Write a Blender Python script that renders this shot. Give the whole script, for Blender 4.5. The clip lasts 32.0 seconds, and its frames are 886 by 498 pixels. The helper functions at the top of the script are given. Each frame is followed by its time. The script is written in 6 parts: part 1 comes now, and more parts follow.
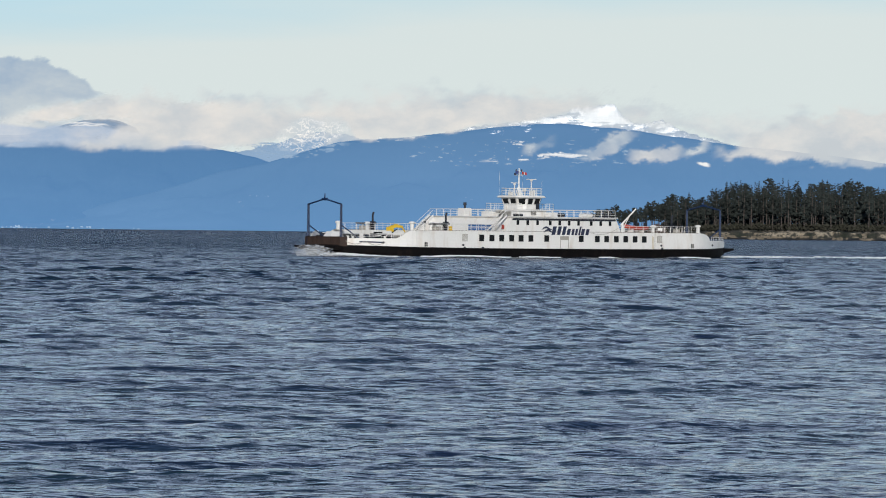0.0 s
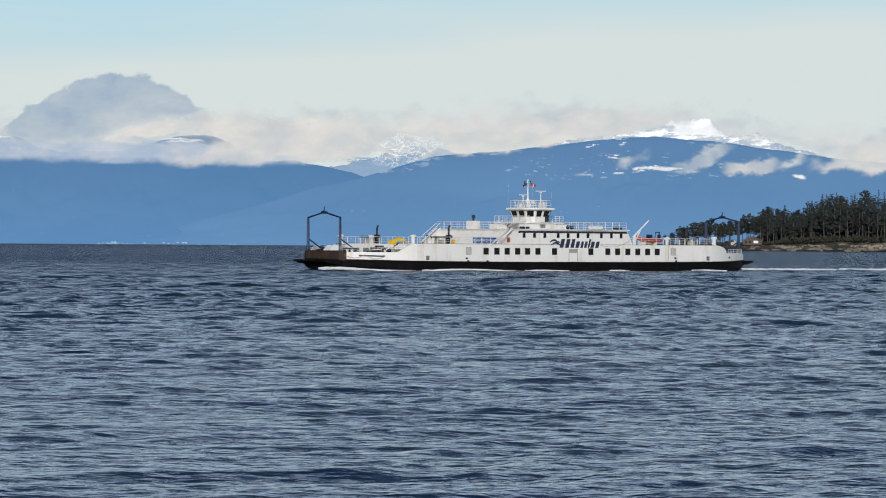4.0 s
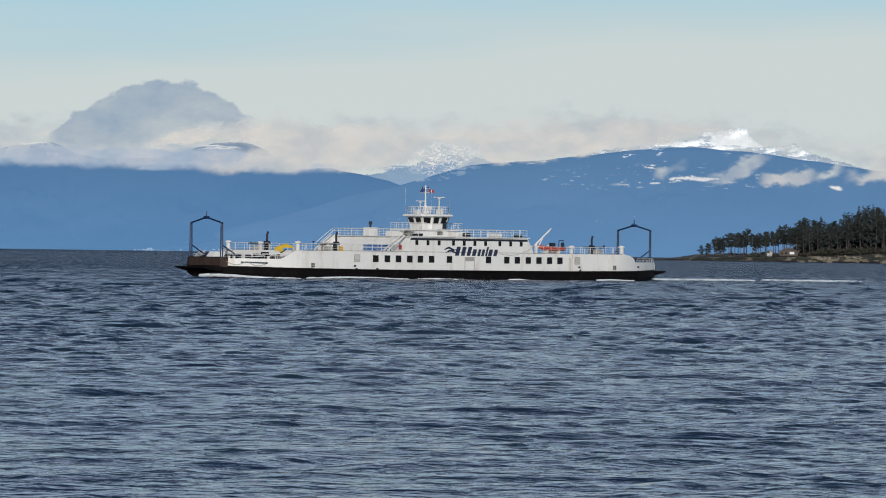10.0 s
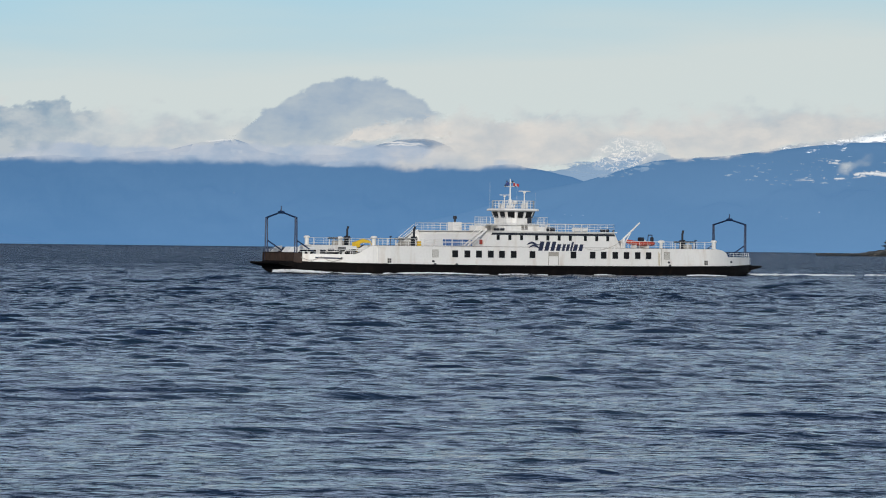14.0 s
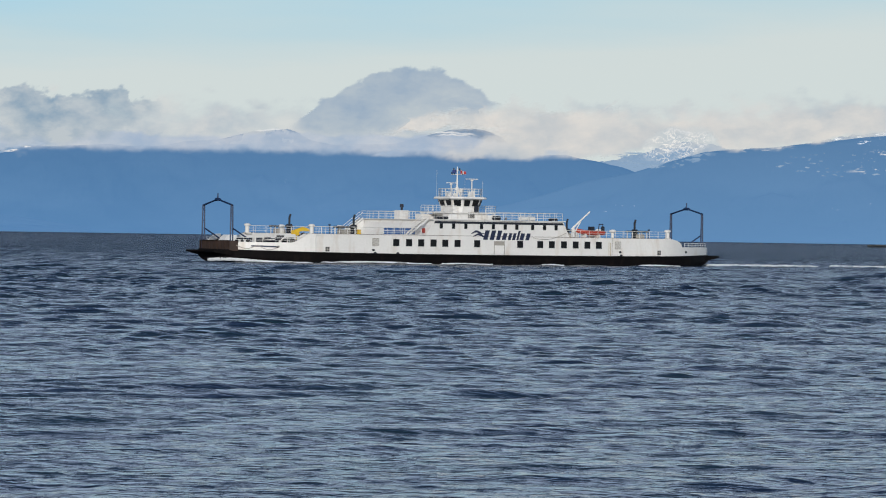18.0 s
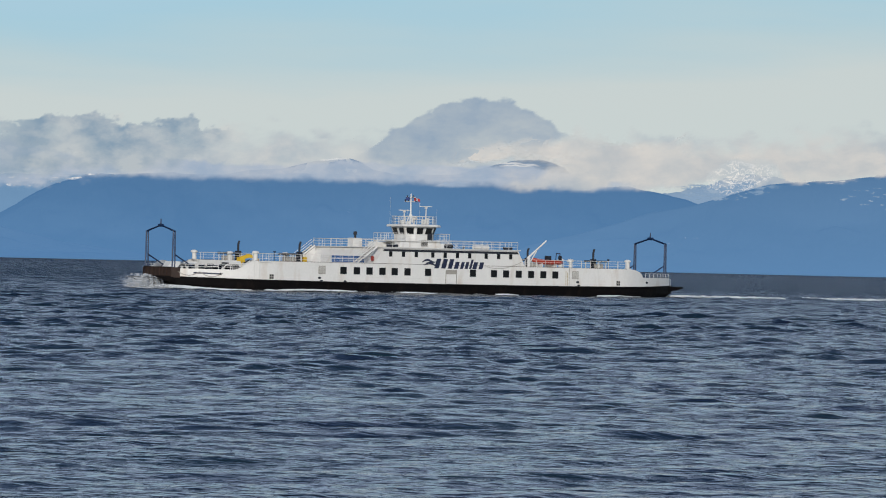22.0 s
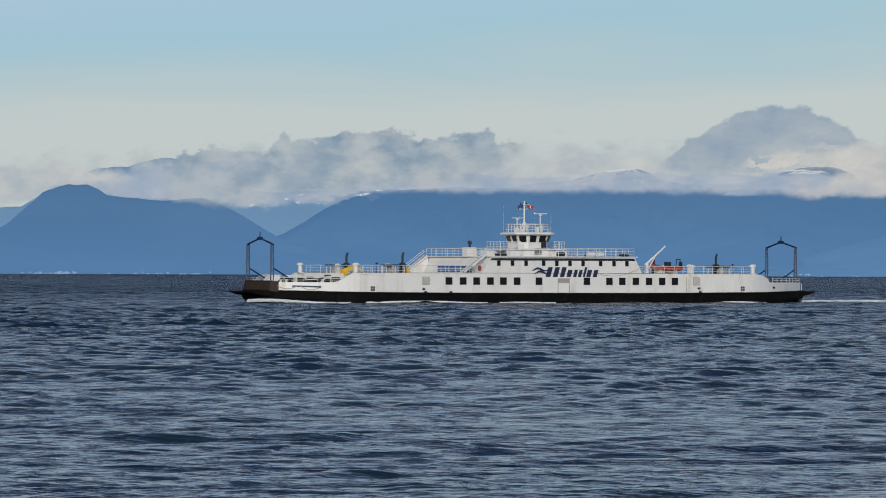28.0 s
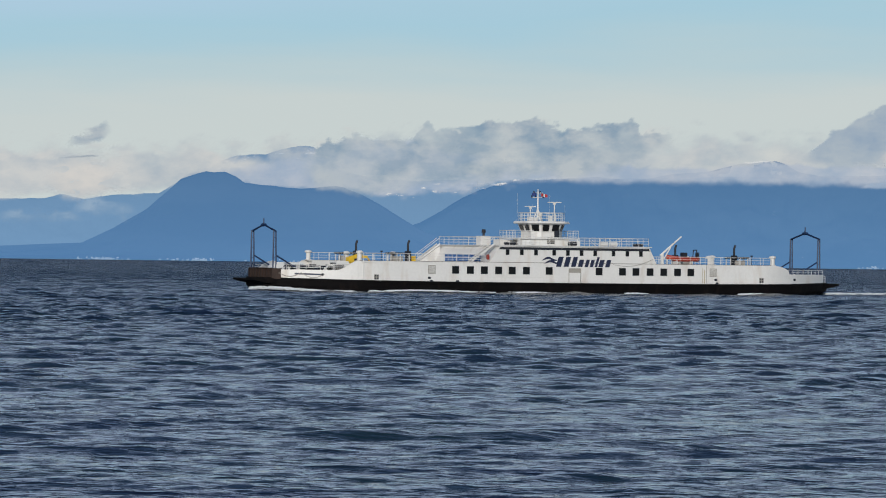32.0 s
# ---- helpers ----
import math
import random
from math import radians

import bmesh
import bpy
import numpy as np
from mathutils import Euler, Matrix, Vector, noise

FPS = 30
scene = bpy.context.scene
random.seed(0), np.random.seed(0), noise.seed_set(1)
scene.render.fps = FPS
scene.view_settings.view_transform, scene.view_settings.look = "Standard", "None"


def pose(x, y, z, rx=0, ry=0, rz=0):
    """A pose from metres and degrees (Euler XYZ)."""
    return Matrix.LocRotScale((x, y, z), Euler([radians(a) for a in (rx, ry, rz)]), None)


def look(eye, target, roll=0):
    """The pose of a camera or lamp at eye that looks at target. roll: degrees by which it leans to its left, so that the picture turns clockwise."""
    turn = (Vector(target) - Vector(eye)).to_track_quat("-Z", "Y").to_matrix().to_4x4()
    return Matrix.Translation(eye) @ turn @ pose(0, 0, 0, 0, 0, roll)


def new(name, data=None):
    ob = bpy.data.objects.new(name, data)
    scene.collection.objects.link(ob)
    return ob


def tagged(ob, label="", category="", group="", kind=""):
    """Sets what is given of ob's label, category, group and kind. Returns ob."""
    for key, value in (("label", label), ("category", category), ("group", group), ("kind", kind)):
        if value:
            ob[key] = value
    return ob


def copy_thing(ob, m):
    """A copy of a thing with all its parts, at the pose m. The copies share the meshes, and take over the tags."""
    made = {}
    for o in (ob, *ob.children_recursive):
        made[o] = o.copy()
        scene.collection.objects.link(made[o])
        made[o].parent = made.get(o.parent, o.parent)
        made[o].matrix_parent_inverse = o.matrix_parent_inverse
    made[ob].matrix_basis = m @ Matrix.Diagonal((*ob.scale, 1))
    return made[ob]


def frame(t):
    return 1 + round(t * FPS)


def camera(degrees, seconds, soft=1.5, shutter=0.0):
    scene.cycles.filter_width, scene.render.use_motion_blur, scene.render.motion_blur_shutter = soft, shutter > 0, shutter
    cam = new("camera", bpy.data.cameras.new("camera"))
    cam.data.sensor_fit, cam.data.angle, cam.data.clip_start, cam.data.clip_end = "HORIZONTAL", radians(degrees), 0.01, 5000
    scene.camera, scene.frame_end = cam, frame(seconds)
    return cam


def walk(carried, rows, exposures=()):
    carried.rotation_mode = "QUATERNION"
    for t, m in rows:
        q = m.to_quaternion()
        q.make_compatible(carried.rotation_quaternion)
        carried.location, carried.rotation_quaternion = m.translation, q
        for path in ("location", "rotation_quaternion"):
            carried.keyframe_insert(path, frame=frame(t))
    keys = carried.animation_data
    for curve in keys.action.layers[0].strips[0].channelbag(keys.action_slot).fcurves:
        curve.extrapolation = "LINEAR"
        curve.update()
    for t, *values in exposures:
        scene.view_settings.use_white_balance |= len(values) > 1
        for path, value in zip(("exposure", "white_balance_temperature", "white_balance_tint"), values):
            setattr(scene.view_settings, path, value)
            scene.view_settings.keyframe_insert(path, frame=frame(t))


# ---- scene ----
# ---- camera: held by hand on the shore, turning with the ferry ----
EYE = (0.0, 0.0, 4.14)
# seconds, heading in degrees to the right of +y, tilt up, lean to the left
PATH = [
    (0, 39.969, -0.287, 0.65),
    (0.5, 39.831, -0.343, 0.75),
    (1, 39.738, -0.376, 0.55),
    (1.5, 39.730, -0.375, 0.56),
    (2, 39.703, -0.382, 0.67),
    (2.5, 39.553, -0.383, 0.68),
    (3, 39.299, -0.352, 0.75),
    (3.5, 38.969, -0.193, 0.58),
    (4, 38.579, -0.094, 0.36),
    (4.5, 38.440, -0.083, 0.62),
    (6.5, 38.238, -0.177, 0.73),
    (7, 38.195, -0.068, 0.80),
    (7.5, 38.171, 0.013, 0.74),
    (8, 38.149, 0.026, 0.91),
    (8.5, 38.133, 0.025, 1.00),
    (9, 38.090, 0.029, 0.95),
    (9.5, 38.039, 0.042, 0.74),
    (10, 38.056, 0.028, 0.77),
    (10.5, 37.697, -0.046, 0.87),
    (11, 36.883, -0.122, 0.81),
    (11.5, 36.357, -0.145, 0.90),
    (12, 36.094, -0.118, 0.75),
    (12.5, 35.918, -0.035, 0.84),
    (13, 35.717, 0.013, 0.92),
    (13.5, 35.535, 0.006, 0.75),
    (14, 35.386, -0.060, 0.66),
    (14.5, 35.290, -0.183, 0.67),
    (16.5, 34.922, -0.160, 1.15),
    (17, 34.814, -0.212, 1.08),
    (17.5, 34.711, -0.239, 1.10),
    (18, 34.649, -0.214, 0.87),
    (18.5, 34.513, -0.198, 0.90),
    (19, 34.256, -0.177, 1.10),
    (19.5, 34.080, -0.172, 1.26),
    (20, 33.920, -0.150, 1.25),
    (20.5, 33.848, -0.001, 1.40),
    (21, 33.845, 0.231, 1.20),
    (21.5, 33.745, 0.275, 1.33),
    (22, 33.730, 0.213, 1.31),
    (22.5, 33.605, 0.203, 1.30),
    (23, 33.491, 0.234, 1.15),
    (23.5, 33.323, 0.240, 1.03),
    (24, 33.081, 0.200, 1.34),
    (24.5, 32.392, 0.101, 1.24),
    (25, 31.668, 0.050, 0.85),
    (25.5, 31.341, 0.108, 0.59),
    (27.5, 29.892, 0.319, 0.25),
    (28, 29.529, 0.329, 0.20),
    (28.5, 29.268, 0.437, -0.12),
    (29, 28.988, 0.501, 0.01),
    (29.5, 28.648, 0.458, 0.13),
    (30, 28.215, 0.311, 0.21),
    (30.5, 27.881, 0.176, 0.29),
    (31, 27.781, 0.189, 0.09),
    (31.5, 27.734, 0.213, 0.40),
    (32, 27.545, 0.163, 0.72),]


def aim(heading, tilt, lean):
    a, e = radians(heading), radians(tilt)
    way = Vector((math.sin(a) * math.cos(e), math.cos(a) * math.cos(e), math.sin(e)))
    return look(EYE, Vector(EYE) + way * 100.0, lean)


EXPOSURES = [(0, 0.08), (4, 0.04), (8, -0.14), (13, -0.08), (19, -0.04), (21, -0.13), (23, -0.18), (25, -0.16), (28, -0.29), (30, -0.27), (32, -0.19)]
cam = camera(12.843, 32.0, soft=1.05)
walk(cam, [(t, aim(a, e, r)) for t, a, e, r in PATH], EXPOSURES)

# ---- light: low sun behind the camera's shoulder, thin cloud low in the sky ----
SUN_AZ, SUN_EL = 222.0, 18.0       # degrees to the right of +y, and up


def towards(az, el, r=1.0):
    a, e = radians(az), radians(el)
    return Vector((math.sin(a) * math.cos(e), math.cos(a) * math.cos(e), math.sin(e))) * r


sun = new("sun", bpy.data.lights.new("sun", "SUN"))
sun.data.energy, sun.data.angle, sun.data.color = 3.1, radians(0.6), (1.0, 0.96, 0.905)
sun.matrix_world = look(towards(SUN_AZ, SUN_EL, 100.0), (0, 0, 0))

world = bpy.data.worlds.new("sky")
scene.world = world
world.use_nodes = True


def build_sky():
    nt = world.node_tree
    n, l = nt.nodes, nt.links
    n.clear()
    out, bg = n.new("ShaderNodeOutputWorld"), n.new("ShaderNodeBackground")
    sky = n.new("ShaderNodeTexSky")
    sky.sky_type, sky.sun_disc = "NISHITA", False
    sky.sun_elevation, sky.sun_rotation = radians(SUN_EL), radians(SUN_AZ)
    sky.air_density, sky.dust_density, sky.ozone_density = 1.0, 0.6, 3.3
    tc, sep = n.new("ShaderNodeTexCoord"), n.new("ShaderNodeSeparateXYZ")
    mp, nz = n.new("ShaderNodeMapping"), n.new("ShaderNodeTexNoise")
    mp.inputs["Scale"].default_value = (3.0, 3.0, 26.0)
    nz.inputs["Scale"].default_value, nz.inputs["Detail"].default_value = 2.2, 5.0
    add, ramp = n.new("ShaderNodeMath"), n.new("ShaderNodeValToRGB")
    add.operation = "MULTIPLY_ADD"
    add.inputs[1].default_value = 0.030
    r = ramp.color_ramp
    r.elements[0].position, r.elements[0].color = 0.0, (1, 1, 1, 1)
    r.elements[1].position, r.elements[1].color = 1.0, (0.12, 0.12, 0.12, 1)
    for p, v in ((0.10, 0.97), (0.15, 0.94), (0.22, 0.85), (0.38, 0.40)):
        e = r.elements.new(p)
        e.color = (v, v, v, 1)
    dim, mix = n.new("ShaderNodeVectorMath"), n.new("ShaderNodeMix")
    dim.operation, dim.inputs["Scale"].default_value = "SCALE", SKY_GAIN
    mix.data_type = "RGBA"
    tone = n.new("ShaderNodeValToRGB")
    tints = ((0.058, VEIL), (0.11, (0.53, 0.70, 0.90, 1)), (0.15, (0.56, 0.69, 0.94, 1)), (0.31, (0.10, 0.17, 0.32, 1)), (0.069, (0.55, 0.70, 0.745, 1)), (0.081, (0.44, 0.68, 0.80, 1)))
    for k, (p, c) in enumerate(tints):
        e = tone.color_ramp.elements[k] if k < 2 else tone.color_ramp.elements.new(p)
        e.position, e.color = p, c
    l.new(add.outputs[0], tone.inputs[0])
    l.new(tone.outputs[0], mix.inputs["B"])
    l.new(tc.outputs["Generated"], mp.inputs["Vector"])
    l.new(mp.outputs[0], nz.inputs["Vector"])
    l.new(tc.outputs["Generated"], sep.inputs[0])
    l.new(nz.outputs["Fac"], add.inputs[0])
    side, tip, pw = n.new("ShaderNodeVectorMath"), n.new("ShaderNodeMath"), n.new("ShaderNodeMath")          # clearer sky further round to the north
    side.operation, side.inputs[1].default_value = "DOT_PRODUCT", (-0.832, 0.555, 0.0)
    l.new(tc.outputs["Generated"], side.inputs[0])
    l.new(sep.outputs["Z"], tip.inputs[0])
    tip.operation, pw.operation, pw.inputs[0].default_value = "MULTIPLY", "POWER", 2.5
    l.new(side.outputs["Value"], pw.inputs[1])
    l.new(pw.outputs[0], tip.inputs[1])
    l.new(tip.outputs[0], add.inputs[2])
    l.new(add.outputs[0], ramp.inputs[0])
    lift, hi = n.new("ShaderNodeVectorMath"), n.new("ShaderNodeVectorMath")
    lift.operation, lift.inputs[1].default_value, lift.inputs[2].default_value = "MULTIPLY_ADD", (1, 1, 1.6), (0, 0, 0.30)
    hi.operation = "NORMALIZE"
    l.new(tc.outputs["Generated"], lift.inputs[0])
    l.new(lift.outputs[0], hi.inputs[0])
    l.new(hi.outputs[0], sky.inputs["Vector"])
    l.new(sky.outputs[0], dim.inputs[0])
    l.new(ramp.outputs[0], mix.inputs["Factor"])
    l.new(dim.outputs[0], mix.inputs["A"])
    l.new(mix.outputs["Result"], bg.inputs["Color"])
    bg.inputs["Strength"].default_value = 1.0
    l.new(bg.outputs[0], out.inputs[0])


SKY_GAIN = 0.07
VEIL = (0.66, 0.73, 0.72, 1)
build_sky()

# ---- materials ----
def nodes_of(name):
    m = bpy.data.materials.new(name)
    m.use_nodes = True
    nt = m.node_tree
    return m, nt.nodes, nt.links, nt.nodes["Principled BSDF"]


def paint(name, color, rough=0.5, metal=0.0, vary=0.12, scale=0.8, dirt=None, dirt_amount=0.0, bump=0.0, grain=12.0, streak=1.0, spec=0.5):
    """A surface of one colour with patches of wear at a large scale, grain at a small one, and stains that may run down."""
    m, n, l, b = nodes_of(name)
    tc = n.new("ShaderNodeTexCoord")
    big, fine = n.new("ShaderNodeTexNoise"), n.new("ShaderNodeTexNoise")
    big.inputs["Scale"].default_value, big.inputs["Detail"].default_value = scale, 4.0
    fine.inputs["Scale"].default_value, fine.inputs["Detail"].default_value = grain, 3.0
    mp = n.new("ShaderNodeMapping")
    mp.inputs["Scale"].default_value = (1.0, 1.0, 1.0 / streak)
    l.new(tc.outputs["Object"], mp.inputs[0])
    l.new(mp.outputs[0], big.inputs["Vector"])
    l.new(tc.outputs["Object"], fine.inputs["Vector"])
    sumn = n.new("ShaderNodeMath")
    sumn.operation = "ADD"
    l.new(big.outputs["Fac"], sumn.inputs[0])
    l.new(fine.outputs["Fac"], sumn.inputs[1])
    mr = n.new("ShaderNodeMapRange")
    mr.inputs["From Min"].default_value, mr.inputs["From Max"].default_value = 0.6, 1.4
    mr.inputs["To Min"].default_value, mr.inputs["To Max"].default_value = 1.0 - vary, 1.0 + vary
    l.new(sumn.outputs[0], mr.inputs["Value"])
    vm = n.new("ShaderNodeVectorMath")
    vm.operation = "SCALE"
    vm.inputs[0].default_value = color
    l.new(mr.outputs[0], vm.inputs["Scale"])
    last = vm.outputs[0]
    if dirt:
        mix, st, cut = n.new("ShaderNodeMix"), n.new("ShaderNodeTexNoise"), n.new("ShaderNodeMapRange")
        mix.data_type = "RGBA"
        mix.inputs["B"].default_value = (*dirt, 1)
        st.inputs["Scale"].default_value, st.inputs["Detail"].default_value = scale * 2.3, 6.0
        l.new(mp.outputs[0], st.inputs["Vector"])
        cut.inputs["From Min"].default_value, cut.inputs["From Max"].default_value = 0.52, 0.72
        cut.inputs["To Max"].default_value = dirt_amount
        l.new(st.outputs["Fac"], cut.inputs["Value"])
        l.new(cut.outputs[0], mix.inputs["Factor"])
        l.new(last, mix.inputs["A"])
        last = mix.outputs["Result"]
    l.new(last, b.inputs["Base Color"])
    b.inputs["Roughness"].default_value, b.inputs["Metallic"].default_value = rough, metal
    b.inputs["Specular IOR Level"].default_value = spec
    if bump:
        bp = n.new("ShaderNodeBump")
        bp.inputs["Strength"].default_value, bp.inputs["Distance"].default_value = bump, 0.05
        l.new(sumn.outputs[0], bp.inputs["Height"])
        l.new(bp.outputs[0], b.inputs["Normal"])
    return m


WHITE = paint("white_ship_paint", (0.74, 0.725, 0.69), 0.42, vary=0.06, scale=0.35, dirt=(0.42, 0.30, 0.18), dirt_amount=0.35, streak=4.0, bump=0.15, grain=3.0)
CREAM = paint("weathered_white_paint", (0.70, 0.688, 0.655), 0.5, vary=0.08, scale=0.7, dirt=(0.40, 0.31, 0.22), dirt_amount=0.4, streak=3.0, bump=0.1)
BLACK = paint("black_hull_paint", (0.0035, 0.0030, 0.0032), 0.75, spec=0.1, vary=0.4, scale=0.5, dirt=(0.03, 0.02, 0.015), dirt_amount=0.25, streak=2.0, bump=0.3)
RUST = paint("rusty_steel", (0.036, 0.020, 0.014), 0.8, vary=0.5, scale=1.1, dirt=(0.02, 0.013, 0.01), dirt_amount=0.8, streak=2.0, bump=0.6)
NAVY = paint("dark_blue_steel", (0.004, 0.022, 0.072), 0.5, vary=0.3, scale=1.5, dirt=(0.05, 0.03, 0.02), dirt_amount=0.3)
DARK = paint("sooty_black_steel", (0.010, 0.013, 0.021), 0.6, vary=0.4, scale=2.0)
GREY = paint("grey_metal_grille", (0.33, 0.31, 0.27), 0.6, vary=0.15, scale=3.0)
TARNISH = paint("tarnished_steel_edge", (0.11, 0.085, 0.065), 0.7, vary=0.4, scale=1.5)
TAN = paint("rust_tan_streak", (0.42, 0.33, 0.17), 0.7, vary=0.3, scale=1.2)
DECK = paint("worn_deck_paint", (0.09, 0.095, 0.09), 0.8, vary=0.25, scale=0.6, dirt=(0.16, 0.10, 0.06), dirt_amount=0.5, bump=0.3)
LETTER = paint("deep_blue_lettering", (0.012, 0.018, 0.05), 0.45, vary=0.1)
YELLOW = paint("yellow_machine_paint", (0.72, 0.46, 0.03), 0.5, vary=0.15, scale=2.0)
ORANGE = paint("orange_boat_hull", (0.46, 0.055, 0.027), 0.5, vary=0.15, scale=2.0)
REDP = paint("red_locker_paint", (0.30, 0.045, 0.03), 0.5, vary=0.15)
BLUEP = paint("blue_canvas_panel", (0.025, 0.11, 0.32), 0.5, vary=0.2, scale=1.5)
FLAGRED = paint("red_flag_cloth", (0.35, 0.03, 0.03), 0.8)
FLAGBLUE = paint("blue_flag_cloth", (0.02, 0.04, 0.16), 0.8)
SILVER = paint("silver_car_paint", (0.45, 0.47, 0.48), 0.3, metal=0.4, vary=0.05)
CARWHITE = paint("white_car_paint", (0.72, 0.72, 0.70), 0.3, vary=0.05)
CARDARK = paint("dark_car_paint", (0.03, 0.035, 0.045), 0.3, vary=0.1)
RUBBER = paint("black_rubber", (0.015, 0.015, 0.015), 0.9)


def glass(name, color, rough=0.06):
    m, n, l, b = nodes_of(name)
    b.inputs["Base Color"].default_value = (*color, 1)
    b.inputs["Roughness"].default_value = rough
    b.inputs["IOR"].default_value = 1.3
    return m


GLASS = glass("dark_window_glass", (0.008, 0.009, 0.010))


# ---- building helpers ----
def part(name, bm, material, parent=None, label="", smooth=False):
    me = bpy.data.meshes.new(name)
    bmesh.ops.recalc_face_normals(bm, faces=bm.faces)
    bm.to_mesh(me)
    bm.free()
    me.materials.append(material)
    if smooth:
        me.polygons.foreach_set("use_smooth", [True] * len(me.polygons))
    ob = new(name, me)
    ob.parent = parent
    if label:
        ob["label"] = label
    return ob


def again(name, ob, parent, m):
    """One more object on the mesh of ob."""
    o = new(name, ob.data)
    o.parent, o.matrix_basis = parent, m
    return o


def box(bm, x0, x1, y0, y1, z0, z1, bevel=0.0):
    r = bmesh.ops.create_cube(bm, size=1.0, matrix=Matrix.Translation(((x0 + x1) / 2, (y0 + y1) / 2, (z0 + z1) / 2)) @ Matrix.Diagonal((abs(x1 - x0), abs(y1 - y0), abs(z1 - z0), 1)))
    if bevel:
        es = list({e for v in r["verts"] for e in v.link_edges})
        bmesh.ops.bevel(bm, geom=es, offset=bevel, segments=2, affect="EDGES", clamp_overlap=True)
    return r


def rod(bm, a, b, r0, r1=None, n=8):
    a, b = Vector(a), Vector(b)
    d = b - a
    m = Matrix.Translation((a + b) / 2) @ d.to_track_quat("Z", "Y").to_matrix().to_4x4()
    bmesh.ops.create_cone(bm, cap_ends=True, segments=n, radius1=r0, radius2=r0 if r1 is None else r1, depth=d.length, matrix=m)


def prism(bm, outline, y0, y1):
    """A flat outline in x and z, drawn out from y0 to y1."""
    a = [bm.verts.new((x, y0, z)) for x, z in outline]
    b = [bm.verts.new((x, y1, z)) for x, z in outline]
    bm.faces.new(a), bm.faces.new(b[::-1])
    for i in range(len(a)):
        j = (i + 1) % len(a)
        bm.faces.new((a[i], a[j], b[j], b[i]))


def loft(bm, rings):
    """Skin over rings of equally many points, closed at both ends."""
    vs = [[bm.verts.new(p) for p in ring] for ring in rings]
    n = len(vs[0])
    for a, b in zip(vs, vs[1:]):
        for i in range(n):
            bm.faces.new((a[i], a[(i + 1) % n], b[(i + 1) % n], b[i]))
    bm.faces.new(vs[0]), bm.faces.new(vs[-1][::-1])


def ease(a, b, x):
    t = min(1.0, max(0.0, (x - a) / (b - a))) if a != b else float(x > a)
    return t * t * (3 - 2 * t)


# ---- sea ----
DRIFT = Vector((math.sin(radians(190)), math.cos(radians(190)), 0.0)) * 1.3     # metres a second, downwind

MID = radians(33.7)         # bearing of the middle of the water that is overlooked
LEAN = 0.18


